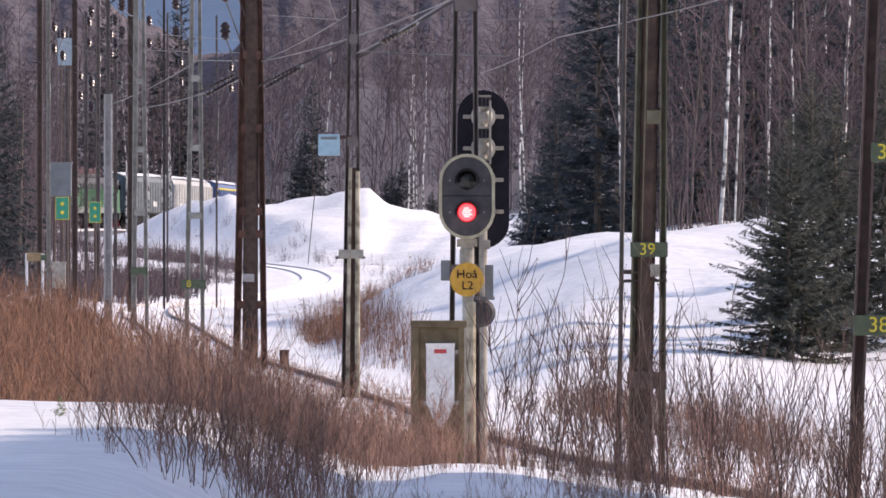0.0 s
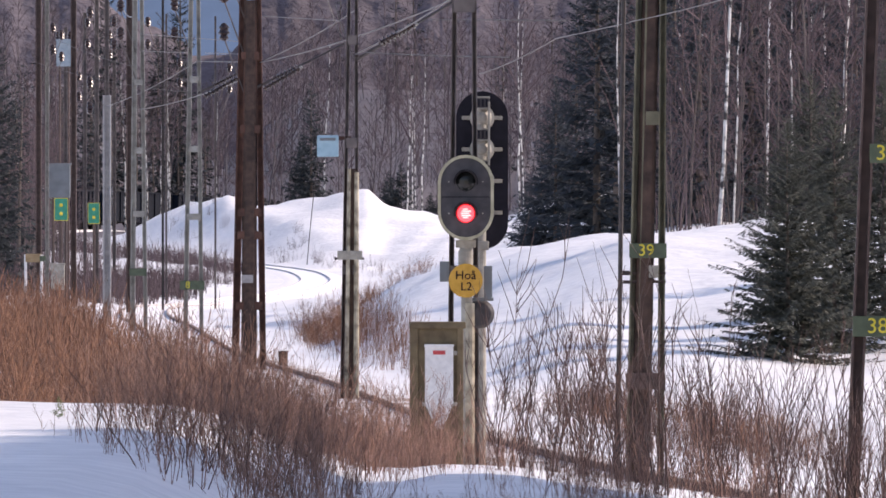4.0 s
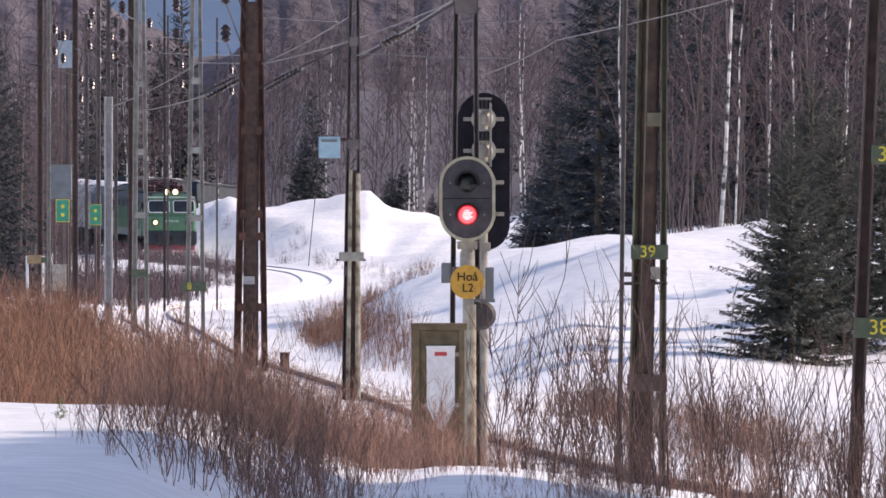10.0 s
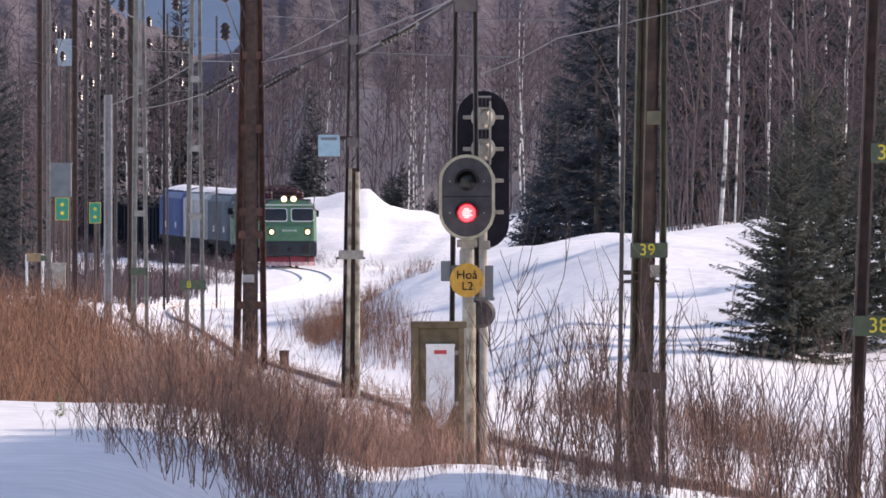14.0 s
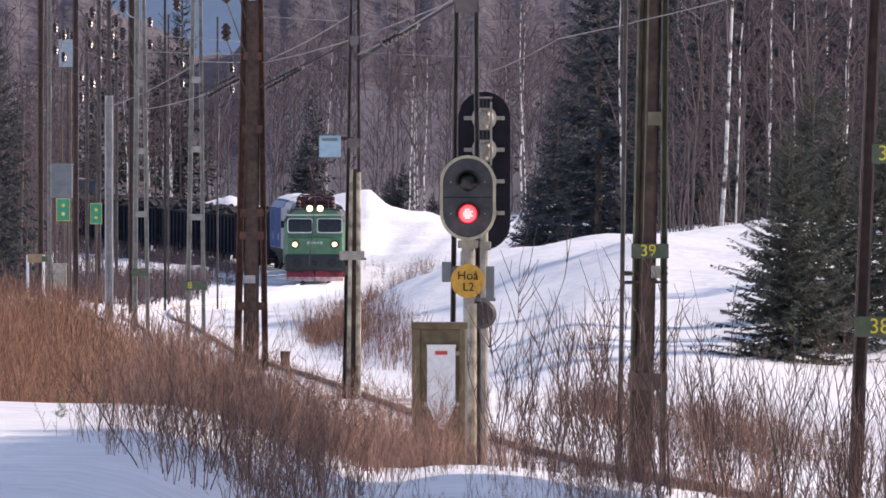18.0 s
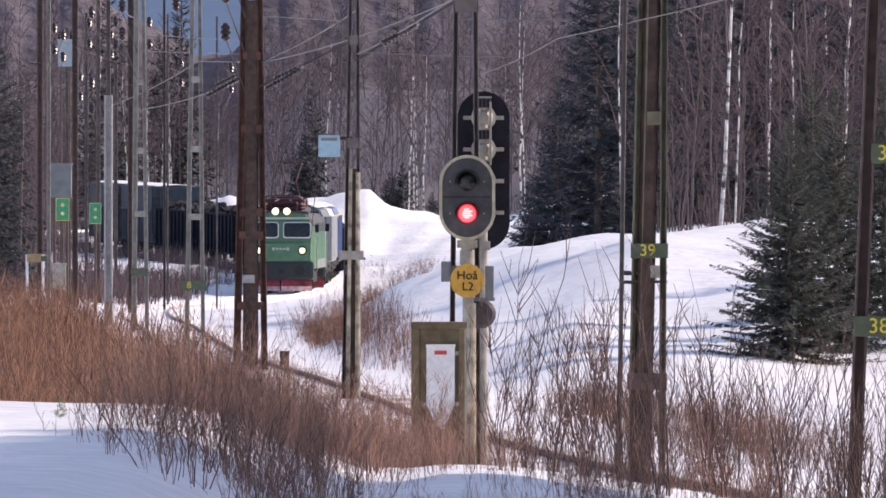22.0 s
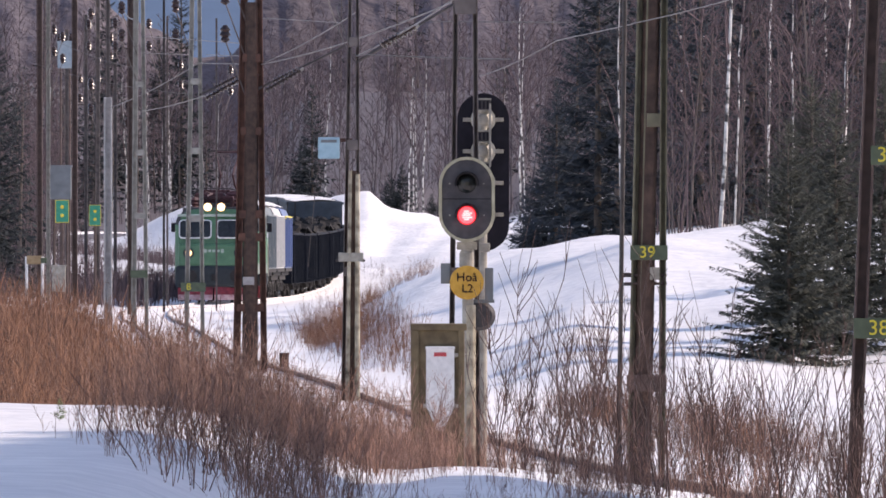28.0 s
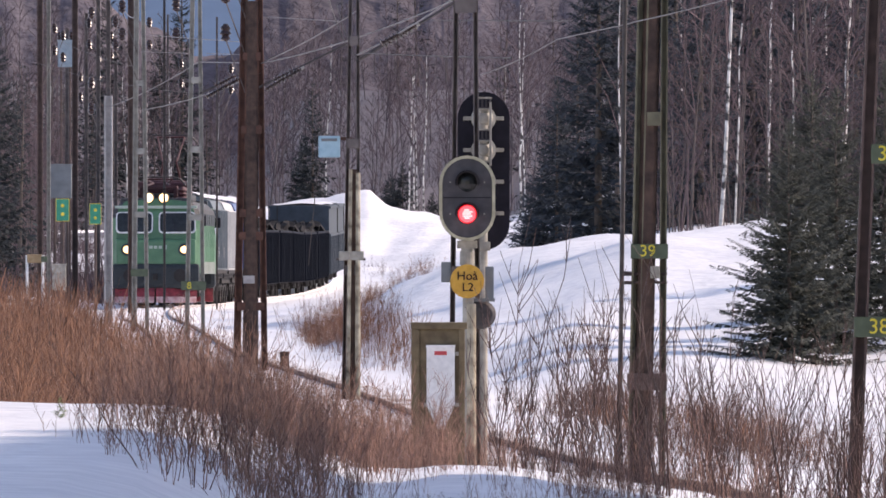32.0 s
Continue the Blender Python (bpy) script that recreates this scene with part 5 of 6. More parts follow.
    box(bm, (0.196, 0.12, 0.076), (0.229 - gx, 0, 2.62 - gz), bevel=0.01)
    part("bracket", bm, HOUSING, sig)
    # the round sign
    bm = bmesh.new()
    lathe(bm, [(0.164, 0), (0.164, 0.012), (0.158, 0.014)], Matrix.Translation((0.229 - gx, -0.09, 2.265 - gz)) @ pose(0, 0, 0, 90), 32)
    disc = part("designation_disc", bm, ORANGE, sig, "orange-yellow round plate with black letters")
    words("letters", "Hoå", 0.12, BLACK, disc, (0.229 - gx, -0.108, 2.314 - gz))
    words("letters", "L2", 0.115, BLACK, disc, (0.235 - gx, -0.108, 2.205 - gz))
    # side boxes behind the disc
    for x0, x1, y0, y1 in ((780, 797, 464, 500), (858, 873, 472, 532)):
        bm = bmesh.new()
        w, h = (x1 - x0) * 98 / 17957, (y1 - y0) * 98 / 17957
        box(bm, (w, 0.10, h), (((x0 + x1) / 2 - 784) * 98 / 17957 - gx, 0.02, 2.8 - ((y0 + y1) / 2 - 400) * 98 / 17957 - gz), bevel=0.008)
        part("junction_box", bm, WAGON_GREY, sig, "grey metal box")
    bm = bmesh.new()
    box(bm, (0.251, 0.05, 0.033), (0.371 - gx, 0.02, 2.085 - gz), bevel=0.004)
    part("shelf_bracket", bm, WAGON_GREY, sig)
    # the small lamp that faces away
    bm = bmesh.new()
    lathe(bm, [(0.142, 0), (0.142, 0.10), (0.109, 0.13)], Matrix.Translation((0.366 - gx, 0.18, 1.943 - gz)) @ pose(0, 0, 0, 90), 26)
    part("rear_shield", bm, SIGNAL_FACE, sig, "dark round shield seen from behind")
    bm = bmesh.new()
    bar(bm, (0.267 - gx, -0.03, -0.3), (0.267 - gx, -0.03, 2.047 - gz), 0.049, None, 14)
    part("short_post", bm, GREY_TIMBER, sig, "weathered short post, paled in colour as if sunlit")
    # the signal for the other way
    gz2 = float(ground(0.381, 99.2))
    back = empty("railway_signal", (0.381, 99.2, gz2), label="five-lamp railway signal seen from behind, black plate with grey lamp housings", category="signal")
    bm = bmesh.new()
    stadium(bm, 0.508, 1.547, 0.0, 0.04)
    plate = part("background_plate", bm, BLACK, back, "black plate with round ends")
    plate.location = (0.011, 0, 3.336 - gz2)
    bm = bmesh.new()
    bar(bm, (0, -0.12, -0.4), (0, -0.12, 4.015 - gz2), 0.05, None, 16)
    part("post", bm, HOUSING, back, "grey tubular post")
    bm = bmesh.new()
    box(bm, (0.188, 0.12, 0.088), (-0.017, -0.12, 2.601 - gz2), bevel=0.01)
    part("bracket", bm, HOUSING, back)
    bm = bmesh.new()
    box(bm, (0.022, 0.03, 0.619), (0.077, -0.2, 3.695 - gz2), bevel=0.004)
    part("cable_rail", bm, GALV, back, "light metal cable rail")
    for k in range(4):
        z = 3.85 - k * 0.309 - gz2
        bm = bmesh.new()
        lathe(bm, [(0.122, 0), (0.122, 0.03), (0.094, 0.05), (0.083, 0.10), (0.072, 0.15), (0.05, 0.18), (0.017, 0.19)], Matrix.Translation((0.011, -0.0, z)) @ pose(0, 0, 0, 90), 22)
        house = part("lamp_housing", bm, HOUSING, back, "grey cast lamp housing")
        for s in (-1, 1):
            bm = bmesh.new()
            box(bm, (0.088, 0.03, 0.039), (0.011 + s * 0.155, -0.02, z), bevel=0.004)
            part("clip", bm, HOUSING, house)
        bm = bmesh.new()
        box(bm, (0.133, 0.16, 0.11), (0.017, -0.10, z + 0.144), bevel=0.006)
        cap = part("connector", bm, SIGNAL_FACE, house)
        for q in (-10, 10):
            bm = bmesh.new()
            box(bm, (0.144, 0.17, 0.017), (0.017, -0.105, z + 0.144 + q * 99.2 / 17957), bevel=0.003)
            part("connector_rim", bm, HOUSING, cap)
        for q in (-1, 0, 1):
            bm = bmesh.new()
            box(bm, (0.017, 0.02, 0.072), (0.017 + q * 0.039, -0.185, z + 0.144))
            part("slot", bm, BLACK, house)


def build_cabinet():
    d = 96.5
    gx = -0.043
    gz = float(ground(gx, d))
    cab = empty("relay_cabinet", (gx, d, gz), label="brown painted relay cabinet with a white door panel", category="cabinet")
    top = 1.822 - gz
    bm = bmesh.new()
    box(bm, (0.494, 0.38, top + 0.3), (0, 0.1, top / 2 - 0.15), bevel=0.012)
    part("body", bm, CABINET, cab)
    bm = bmesh.new()
    box(bm, (0.537, 0.46, 0.064), (0, 0.1, top + 0.027), bevel=0.01)
    part("lid", bm, CABINET, cab, "overhanging brown lid")
    for x, w in ((-42, 14), (40, 10)):
        bm = bmesh.new()
        box(bm, (w * 96.5 / 17957, 0.03, top + 0.25), (x * 96.5 / 17957, -0.105, top / 2 - 0.13), bevel=0.005)
        part("corner_strip", bm, CABINET, cab)
    bm = bmesh.new()
    w, t, m_, b_ = 0.134, 1.661 - gz, 1.102 - gz, 0.865 - gz
    ring = [(-w, t), (w, t), (w, m_), (0.032, b_), (-0.032, b_), (-w, m_)]
    front = [bm.verts.new((x + 0.016, -0.14, z)) for x, z in ring]
    rear = [bm.verts.new((x + 0.016, -0.085, z)) for x, z in ring]
    bm.faces.new(front)
    for k in range(len(ring)):
        j = (k + 1) % len(ring)
        bm.faces.new((front[k], rear[k], rear[j], front[j]))
    bmesh.ops.recalc_face_normals(bm, faces=bm.faces)
    panel = part("door_panel", bm, WHITE_PANEL, cab, "white enamelled door panel with a pointed foot")
    bm = bmesh.new()
    box(bm, (0.118, 0.006, 0.038), (0.016, -0.143, 1.591 - gz))
    part("warning_label", bm, RED_PAINT, panel, "small red label")
    bm = bmesh.new()
    box(bm, (0.279, 0.03, 0.027), (0.016, -0.15, 1.655 - gz), bevel=0.004)
    part("panel_hood", bm, WHITE_PANEL, panel)
    for x, z in ((-26, 716), (28, 716), (28, 626)):
        bm = bmesh.new()
        box(bm, (0.043, 0.02, 0.038), ((x + 3) * 96.5 / 17957, -0.12, 2.8 - (z - 400) * 96.5 / 17957 - gz))
        part("hinge", bm, HOUSING, panel)


build_signal()
build_cabinet()


# green boards and small things along the line
for px_x, y, z, w, h in ((-12.387, 330, 3.315, 0.441, 0.735), (-11.339, 330.5, 3.186, 0.386, 0.68)):
    gz = float(ground(px_x, y))
    brd = empty("line_board", (px_x, y, gz), label="green board with yellow edge and marks on a post", category="sign", group="green boards")
    bm = bmesh.new()
    box(bm, (w, 0.03, h), (0, 0, z - gz), bevel=0.004)
    face = part("board", bm, YELLOW, brd, "yellow-edged board")
    bm = bmesh.new()
    box(bm, (w * 0.92, 0.02, h * 0.95), (0, -0.012, z - gz), bevel=0.003)
    part("board_face", bm, BRIGHT_GREEN, face, "bright green face")
    for s in (-1, 1):
        bm = bmesh.new()
        lathe(bm, [(w * 0.14, 0), (w * 0.12, 0.01)], Matrix.Translation((0, -0.022, z - gz + s * h * 0.19)) @ pose(0, 0, 0, 90), 12)
        part("mark", bm, YELLOW, face)
    rod("post", brd, (0, 0.05, -0.3), (0, 0.05, z - gz + h / 2), 0.04, BROWN_STEEL)


split_plant("pine_seedling", spruce(77, 0.20, 0.13, 12, 7, 16, 0.25, 0.35, 1.6), (SPRUCE_BARK, YOUNG_NEEDLE), ("trunk", "crown"), on_ground(-2.341, 62), 0, "small green pine seedling poking out of the snow", "seedling")
for x, y, z, w in ((-3.208, 205, 0.231, 0.09), (0.373, 103, 1.699, 0.03), (-3.274, 207, 0.126, 0.06)):
    gz = float(ground(x, y))
    p = empty("marker_post", (x, y, gz), label="short dark timber marker post beside the track", category="post")
    bm = bmesh.new()
    box(bm, (w * 2, w * 1.6, z - gz + 0.3), (0, 0, (z - gz - 0.3) / 2), bevel=0.01)
    part("post", bm, TIMBER, p)
    bm = bmesh.new()
    box(bm, (w * 2.3, w * 1.9, 0.04), (0, 0, z - gz + 0.01), bevel=0.008)
    part("cap", bm, TIMBER, p)


# ---- the train ----
def wheelset(parent, y):
    bm = bmesh.new()
    bar(bm, (-0.8, 0, 0), (0.8, 0, 0), 0.08)
    ob = part("wheelset", bm, UNDERFRAME, parent, "dark steel wheelset")
    ob.location = (0, y, 0.46)
    for s in (-1, 1):
        bm = bmesh.new()
        lathe(bm, [(0.50, 0), (0.50, 0.03), (0.46, 0.04), (0.46, 0.13), (0.40, 0.13), (0.37, 0.09), (0.18, 0.07), (0.16, 0.16)], Matrix.Translation((s * 0.7, 0, 0)) @ pose(0, 0, 0, 0, -90 * s), 18)
        part("wheel", bm, UNDERFRAME, ob)
    return ob


def buffers(parent, y, s, z=1.05):
    for x in (-0.87, 0.87):
        bm = bmesh.new()
        lathe(bm, [(0.11, 0), (0.11, 0.3), (0.07, 0.32), (0.07, 0.5), (0.23, 0.53), (0.23, 0.56)], Matrix.Translation((x, y, z)) @ pose(0, 0, 0, -90 * s), 14)
        part("buffer", bm, UNDERFRAME, parent)


def bogie(parent, y, base):
    bm = bmesh.new()
    for s in (-1, 1):
        box(bm, (0.14, base + 1.1, 0.26), (s * 1.0, y, 0.62), bevel=0.03)
        for k in (-1, 1):
            box(bm, (0.2, 0.36, 0.36), (s * 1.02, y + k * base / 2, 0.48), bevel=0.04)
    box(bm, (2.0, 0.5, 0.3), (0, y, 0.68))
    part("bogie_frame", bm, UNDERFRAME, parent)


def build_loco():
    L = 15.5
    loco = empty("electric_locomotive", (0, 0, 0), label="green electric locomotive with lit headlights and raised pantograph", category="locomotive")
    # body: cross-section swept along the length, ends raked
    half, low, roof = 1.54, 1.12, 3.62
    prof = [(-half, low), (-half, 3.05), (-half + 0.08, 3.35), (-half + 0.34, roof), (0, roof + 0.1), (half - 0.34, roof), (half - 0.08, 3.35), (half, 3.05), (half, low)]
    bm = bmesh.new()
    rings = []
    for y, inset, rake in ((-L / 2 + 0.62, 0.17, 1), (-L / 2 + 0.92, 0.0, 0.6), (-L / 2 + 2.0, 0, 0), (L / 2 - 2.0, 0, 0), (L / 2 - 0.92, 0.0, 0.6), (L / 2 - 0.62, 0.17, 1)):
        sgn = 1 if y > 0 else -1
        rings.append([bm.verts.new((x * (1 - inset / half), y - sgn * rake * 0.34 * max(0, (z - 2.35) / 1.3), z)) for x, z in prof])
    for a, b in zip(rings, rings[1:]):
        for k in range(len(prof) - 1):
            bm.faces.new((a[k], a[k + 1], b[k + 1], b[k]))
    # each end has an upright lower half and a raked upper half
    for ring, sgn in ((rings[0], -1), (rings[-1], 1)):
        bm.faces.new(ring)
    bmesh.ops.recalc_face_normals(bm, faces=bm.faces)
    for f in bm.faces:
        f.material_index = 1 if f.normal.z > 0.22 else 0
    part("body", bm, [LOCO_GREEN, LOCO_ROOF], loco)
    # a raised waist panel, windows, lights and skirt at each end
    for sgn in (1, -1):
        yf = sgn * (L / 2 - 0.62)
        bm = bmesh.new()
        box(bm, (2.78, 0.26, 0.88), (0, yf - sgn * 0.05, 1.87), bevel=0.10)
        nose = part("nose_panel", bm, LOCO_GREEN, loco, "green front panel")
        bm = bmesh.new()
        box(bm, (3.04, 0.5, 0.88), (0, yf - sgn * 0.12, 1.03), bevel=0.16)
        part("skirt", bm, LOCO_DARK, loco, "dark lower apron")
        bm = bmesh.new()
        box(bm, (2.86, 0.16, 0.10), (0, yf - sgn * 0.2, 3.42), bevel=0.03)
        part("visor", bm, LETTERING, loco, "pale strip over the windows")
        bm = bmesh.new()
        box(bm, (2.5, 0.6, 0.24), (0, yf - sgn * 0.74, 3.62), bevel=0.07)
        part("roof_end", bm, LOCO_ROOF, loco, "dark roof end")
        for x in (-0.74, 0.74):
            bm = bmesh.new()
            rounded(bm, 1.28, 0.76, 0.06, 0.15)
            fr = part("window_frame", bm, WHITE_PANEL, loco, "pale rounded window frame")
            fr.matrix_basis = pose(x, yf - sgn * 0.125, 2.88, sgn * 14.5, 0, 0)
            bm = bmesh.new()
            rounded(bm, 1.19, 0.67, 0.09, 0.12)
            part("window_pane", bm, GLASS, fr, "dark cab window")
            bm = bmesh.new()
            box(bm, (0.025, 0.02, 0.5), (0.1, sgn * 0.05, -0.08), (0, 25, 0))
            part("wiper", bm, BLACK, fr)
        for x in (-0.99, 0.99):
            bm = bmesh.new()
            lathe(bm, [(0.21, 0), (0.21, 0.05), (0.17, 0.06)], Matrix.Translation((x, yf + sgn * 0.08, 1.95)) @ pose(0, 0, 0, -90 * sgn), 20)
            ring = part("headlight_ring", bm, LOCO_DARK, loco)
            bm = bmesh.new()
            lathe(bm, [(0.135, 0), (0.125, 0.02), (0.085, 0.03)], Matrix.Translation((x, yf + sgn * 0.135, 1.95)) @ pose(0, 0, 0, -90 * sgn), 18)
            part("headlight", bm, HEADLIGHT if sgn > 0 else LENS_DARK, ring, "lit warm white headlight" if sgn > 0 else "unlit tail lamp")
            if sgn > 0:
                bm = bmesh.new()
                lathe(bm, [(0.09, 0), (0.085, 0.01), (0.03, 0.02)], Matrix.Translation((x, yf + 0.165, 1.95)) @ pose(0, 0, 0, -90), 16)
                part("headlight_centre", bm, LAMP_CENTRE, ring)
        for x in (-0.26, 0.26):
            bm = bmesh.new()
            lathe(bm, [(0.2, 0), (0.2, 0.3), (0.16, 0.32)], Matrix.Translation((x, yf - sgn * 0.62, 3.74)) @ pose(0, 0, 0, -90 * sgn), 18)
            ring = part("roof_lamp", bm, LOCO_ROOF, loco)
            bm = bmesh.new()
            lathe(bm, [(0.16, 0), (0.14, 0.02), (0.085, 0.03)], Matrix.Translation((x, yf - sgn * 0.29, 3.74)) @ pose(0, 0, 0, -90 * sgn), 18)
            if sgn > 0:
                core = bmesh.new()
                lathe(core, [(0.135, 0), (0.12, 0.01), (0.04, 0.02)], Matrix.Translation((x, yf - 0.26, 3.74)) @ pose(0, 0, 0, -90), 16)
                part("roof_lamp_centre", core, LAMP_CENTRE, ring)
            part("roof_lamp_lens", bm, HEADLIGHT if sgn > 0 else LENS_DARK, ring, "lit warm white roof headlight" if sgn > 0 else "unlit lamp")
        # plain bars where the lettering is
        for k in range(5):
            bm = bmesh.new()
            box(bm, (0.12, 0.01, (0.14, 0.10, 0.10, 0.10, 0.13)[k]), (-0.33 + k * 0.165, yf + sgn * 0.098, 2.03), bevel=0.004)
            part("lettering_bar", bm, LETTERING, nose)
        bm = bmesh.new()
        for side in (-1, 1):
            vs = [bm.verts.new(p) for p in ((side * 0.03, yf + sgn * 0.42, 0.12), (side * 1.42, yf - sgn * 0.06, 0.12), (side * 1.42, yf - sgn * 0.22, 0.62), (side * 0.03, yf + sgn * 0.20, 0.62))]
            vb = [bm.verts.new(v.co - Vector((0, sgn * 0.04, 0))) for v in vs]
            bm.faces.new(vs), bm.faces.new(vb[::-1])
            for j in range(4):
                bm.faces.new((vs[j], vb[j], vb[(j + 1) % 4], vs[(j + 1) % 4]))
        bmesh.ops.recalc_face_normals(bm, faces=bm.faces)
        plow = part("snow_plough", bm, PLOUGH_RED, loco, "red snow plough")
        for side in (-1, 1):
            bm = bmesh.new()
            vs = [bm.verts.new(p) for p in ((side * 0.04, yf + sgn * 0.45, 0.11), (side * 1.40, yf - sgn * 0.03, 0.11), (side * 1.40, yf - sgn * 0.10, 0.32), (side * 0.04, yf + sgn * 0.36, 0.32))]
            vb = [bm.verts.new(v.co - Vector((0, sgn * 0.03, 0))) for v in vs]
            bm.faces.new(vs), bm.faces.new(vb[::-1])
            for j in range(4):
                bm.faces.new((vs[j], vb[j], vb[(j + 1) % 4], vs[(j + 1) % 4]))
            bmesh.ops.recalc_face_normals(bm, faces=bm.faces)
            part("plough_edge", bm, PLOUGH_EDGE, plow, "pinkish edge, paled in colour for sunlight and snow")
        buffers(loco, yf - sgn * 0.02, sgn)
        bm = bmesh.new()
        box(bm, (0.16, 0.4, 0.22), (0, yf + sgn * 0.2, 1.0), bevel=0.03)
        part("coupling", bm, UNDERFRAME, loco)
        for x in (-1.62, 1.62):
            bm = bmesh.new()
            box(bm, (0.18, 0.08, 0.36), (x, yf - sgn * 0.7, 2.95), bevel=0.03)
            part("mirror", bm, BLACK, loco)
            bm = bmesh.new()
            box(bm, (0.02, 0.62, 0.62), (x * 0.955, yf - sgn * 1.25, 2.85), bevel=0.008)
            part("side_window", bm, GLASS, loco)
            bm = bmesh.new()
            box(bm, (0.025, 0.6, 1.9), (x * 0.956, yf - sgn * 2.05, 2.08), bevel=0.008)
            door = part("cab_door", bm, LOCO_GREEN, loco)
            bm = bmesh.new()
            box(bm, (0.03, 0.4, 0.5), (x * 0.962, yf - sgn * 2.05, 2.75), bevel=0.008)
            part("door_window", bm, GLASS, door)
            bar_bm = bmesh.new()
            bar(bar_bm, (x * 0.985, yf - sgn * 1.7, 1.0), (x * 0.985, yf - sgn * 1.7, 2.3), 0.02)
            part("handrail", bar_bm, HOUSING, loco)
    # corrugated sides, grilles, lower grey band
    for s in (-1, 1):
        for k in range(44):
            if k == 0:
                bm = bmesh.new()
                box(bm, (0.035, 0.09, 1.45), (0, 0, 0), bevel=0.012)
                rib0 = part("side_rib", bm, LOCO_GREEN, loco)
                rib0.location = (s * 1.55, -4.6, 2.1)
            else:
                share(rib0, "side_rib", loco, pose(s * 1.55, -4.6 + k * 0.214, 2.1))
        bm = bmesh.new()
        box(bm, (0.03, 10.2, 0.42), (s * 1.555, 0, 1.32), bevel=0.006)
        part("lower_band", bm, LOCO_GREY, loco, "grey lower side band")
        for k in range(6):
            bm = bmesh.new()
            box(bm, (0.05, 1.25, 0.4), (s * 1.55, -3.9 + k * 1.55, 3.0), bevel=0.01)
            part("air_grille", bm, LOCO_DARK, loco)
        bm = bmesh.new()
        box(bm, (0.3, 4.2, 0.55), (s * 1.15, 0, 0.72), bevel=0.04)
        part("equipment_case", bm, UNDERFRAME, loco)
    # roof gear
    bm = bmesh.new()
    box(bm, (1.9, 7.5, 0.28), (0, 0, 3.78), bevel=0.08)
    part("roof_hatch", bm, LOCO_ROOF, loco)
    for y in (-3.0, -1.6, 0.2, 1.6, 3.0):
        for x in (-0.7, 0.7):
            bm = bmesh.new()
            lathe(bm, [(0.04, 0), (0.1, 0.06), (0.06, 0.1), (0.1, 0.16), (0.06, 0.2), (0.1, 0.26), (0.04, 0.34)], Matrix.Translation((x, y, 3.9)), 10)
            part("roof_insulator", bm, PANTO, loco)
    for y, w_, h_ in ((2.9, 1.9, 0.42), (0.9, 1.5, 0.5), (-1.0, 1.8, 0.38), (-2.8, 1.6, 0.45)):
        bm = bmesh.new()
        box(bm, (w_, 1.25, h_), (0, y, 3.9 + h_ / 2), bevel=0.07)
        part("roof_equipment", bm, PANTO, loco, "dark red roof equipment box")
    for y in (3.6, 4.0, 5.2, 5.6):
        for x in (-0.85, 0.85):
            bm = bmesh.new()
            lathe(bm, [(0.06, 0), (0.16, 0.08), (0.09, 0.14), (0.16, 0.22), (0.09, 0.28), (0.15, 0.36), (0.05, 0.48)], Matrix.Translation((x, y, 3.66)), 10)
            part("roof_insulator", bm, PANTO, loco)
    rod("roof_busbar", loco, (0.7, -3, 4.26), (0.7, 3, 4.26), 0.03, PANTO)
    for sgn, up in ((-1, True), (1, False)):
        yb = sgn * 4.6
        bm = bmesh.new()
        box(bm, (1.3, 1.2, 0.1), (0, yb, 4.12), bevel=0.02)
        for x in (-0.6, 0.6):
            for q in (-0.5, 0.5):
                bar(bm, (x, yb + q, 3.6), (x, yb + q, 4.12), 0.07)
        base = part("pantograph_base", bm, PANTO, loco, "dark red pantograph base")
        hgt = 6.0 if up else 4.4
        knee = (yb - sgn * 0.95, 4.15 + (hgt - 4.15) * 0.5)
        bm = bmesh.new()
        for x in (-0.4, 0.4):
            bar(bm, (x, yb + sgn * 0.3, 4.18), (x * 0.6, knee[0], knee[1]), 0.04)
            bar(bm, (x * 0.6, knee[0], knee[1]), (x * 1.2, yb + sgn * 0.25, hgt), 0.03)
        bar(bm, (-0.5, yb + sgn * 0.25, hgt), (0.5, yb + sgn * 0.25, hgt), 0.03)
        part("pantograph_arm", bm, PANTO, loco, "dark red pantograph arm")
        bm = bmesh.new()
        for q in (-0.18, 0.18):
            pts = [(-0.95, hgt - 0.22), (-0.75, hgt + 0.02), (-0.5, hgt + 0.08), (0.5, hgt + 0.08), (0.75, hgt + 0.02), (0.95, hgt - 0.22)]
            for (xa, za), (xb, zb) in zip(pts, pts[1:]):
                bar(bm, (xa, yb + sgn * 0.25 + q, za), (xb, yb + sgn * 0.25 + q, zb), 0.025)
        part("pantograph_head", bm, DARK_WIRE, loco)
    for y in (-3.9, 3.9):
        bogie(loco, y, 2.7)
        for k in (-1.35, 1.35):
            wheelset(loco, y + k)
    return loco


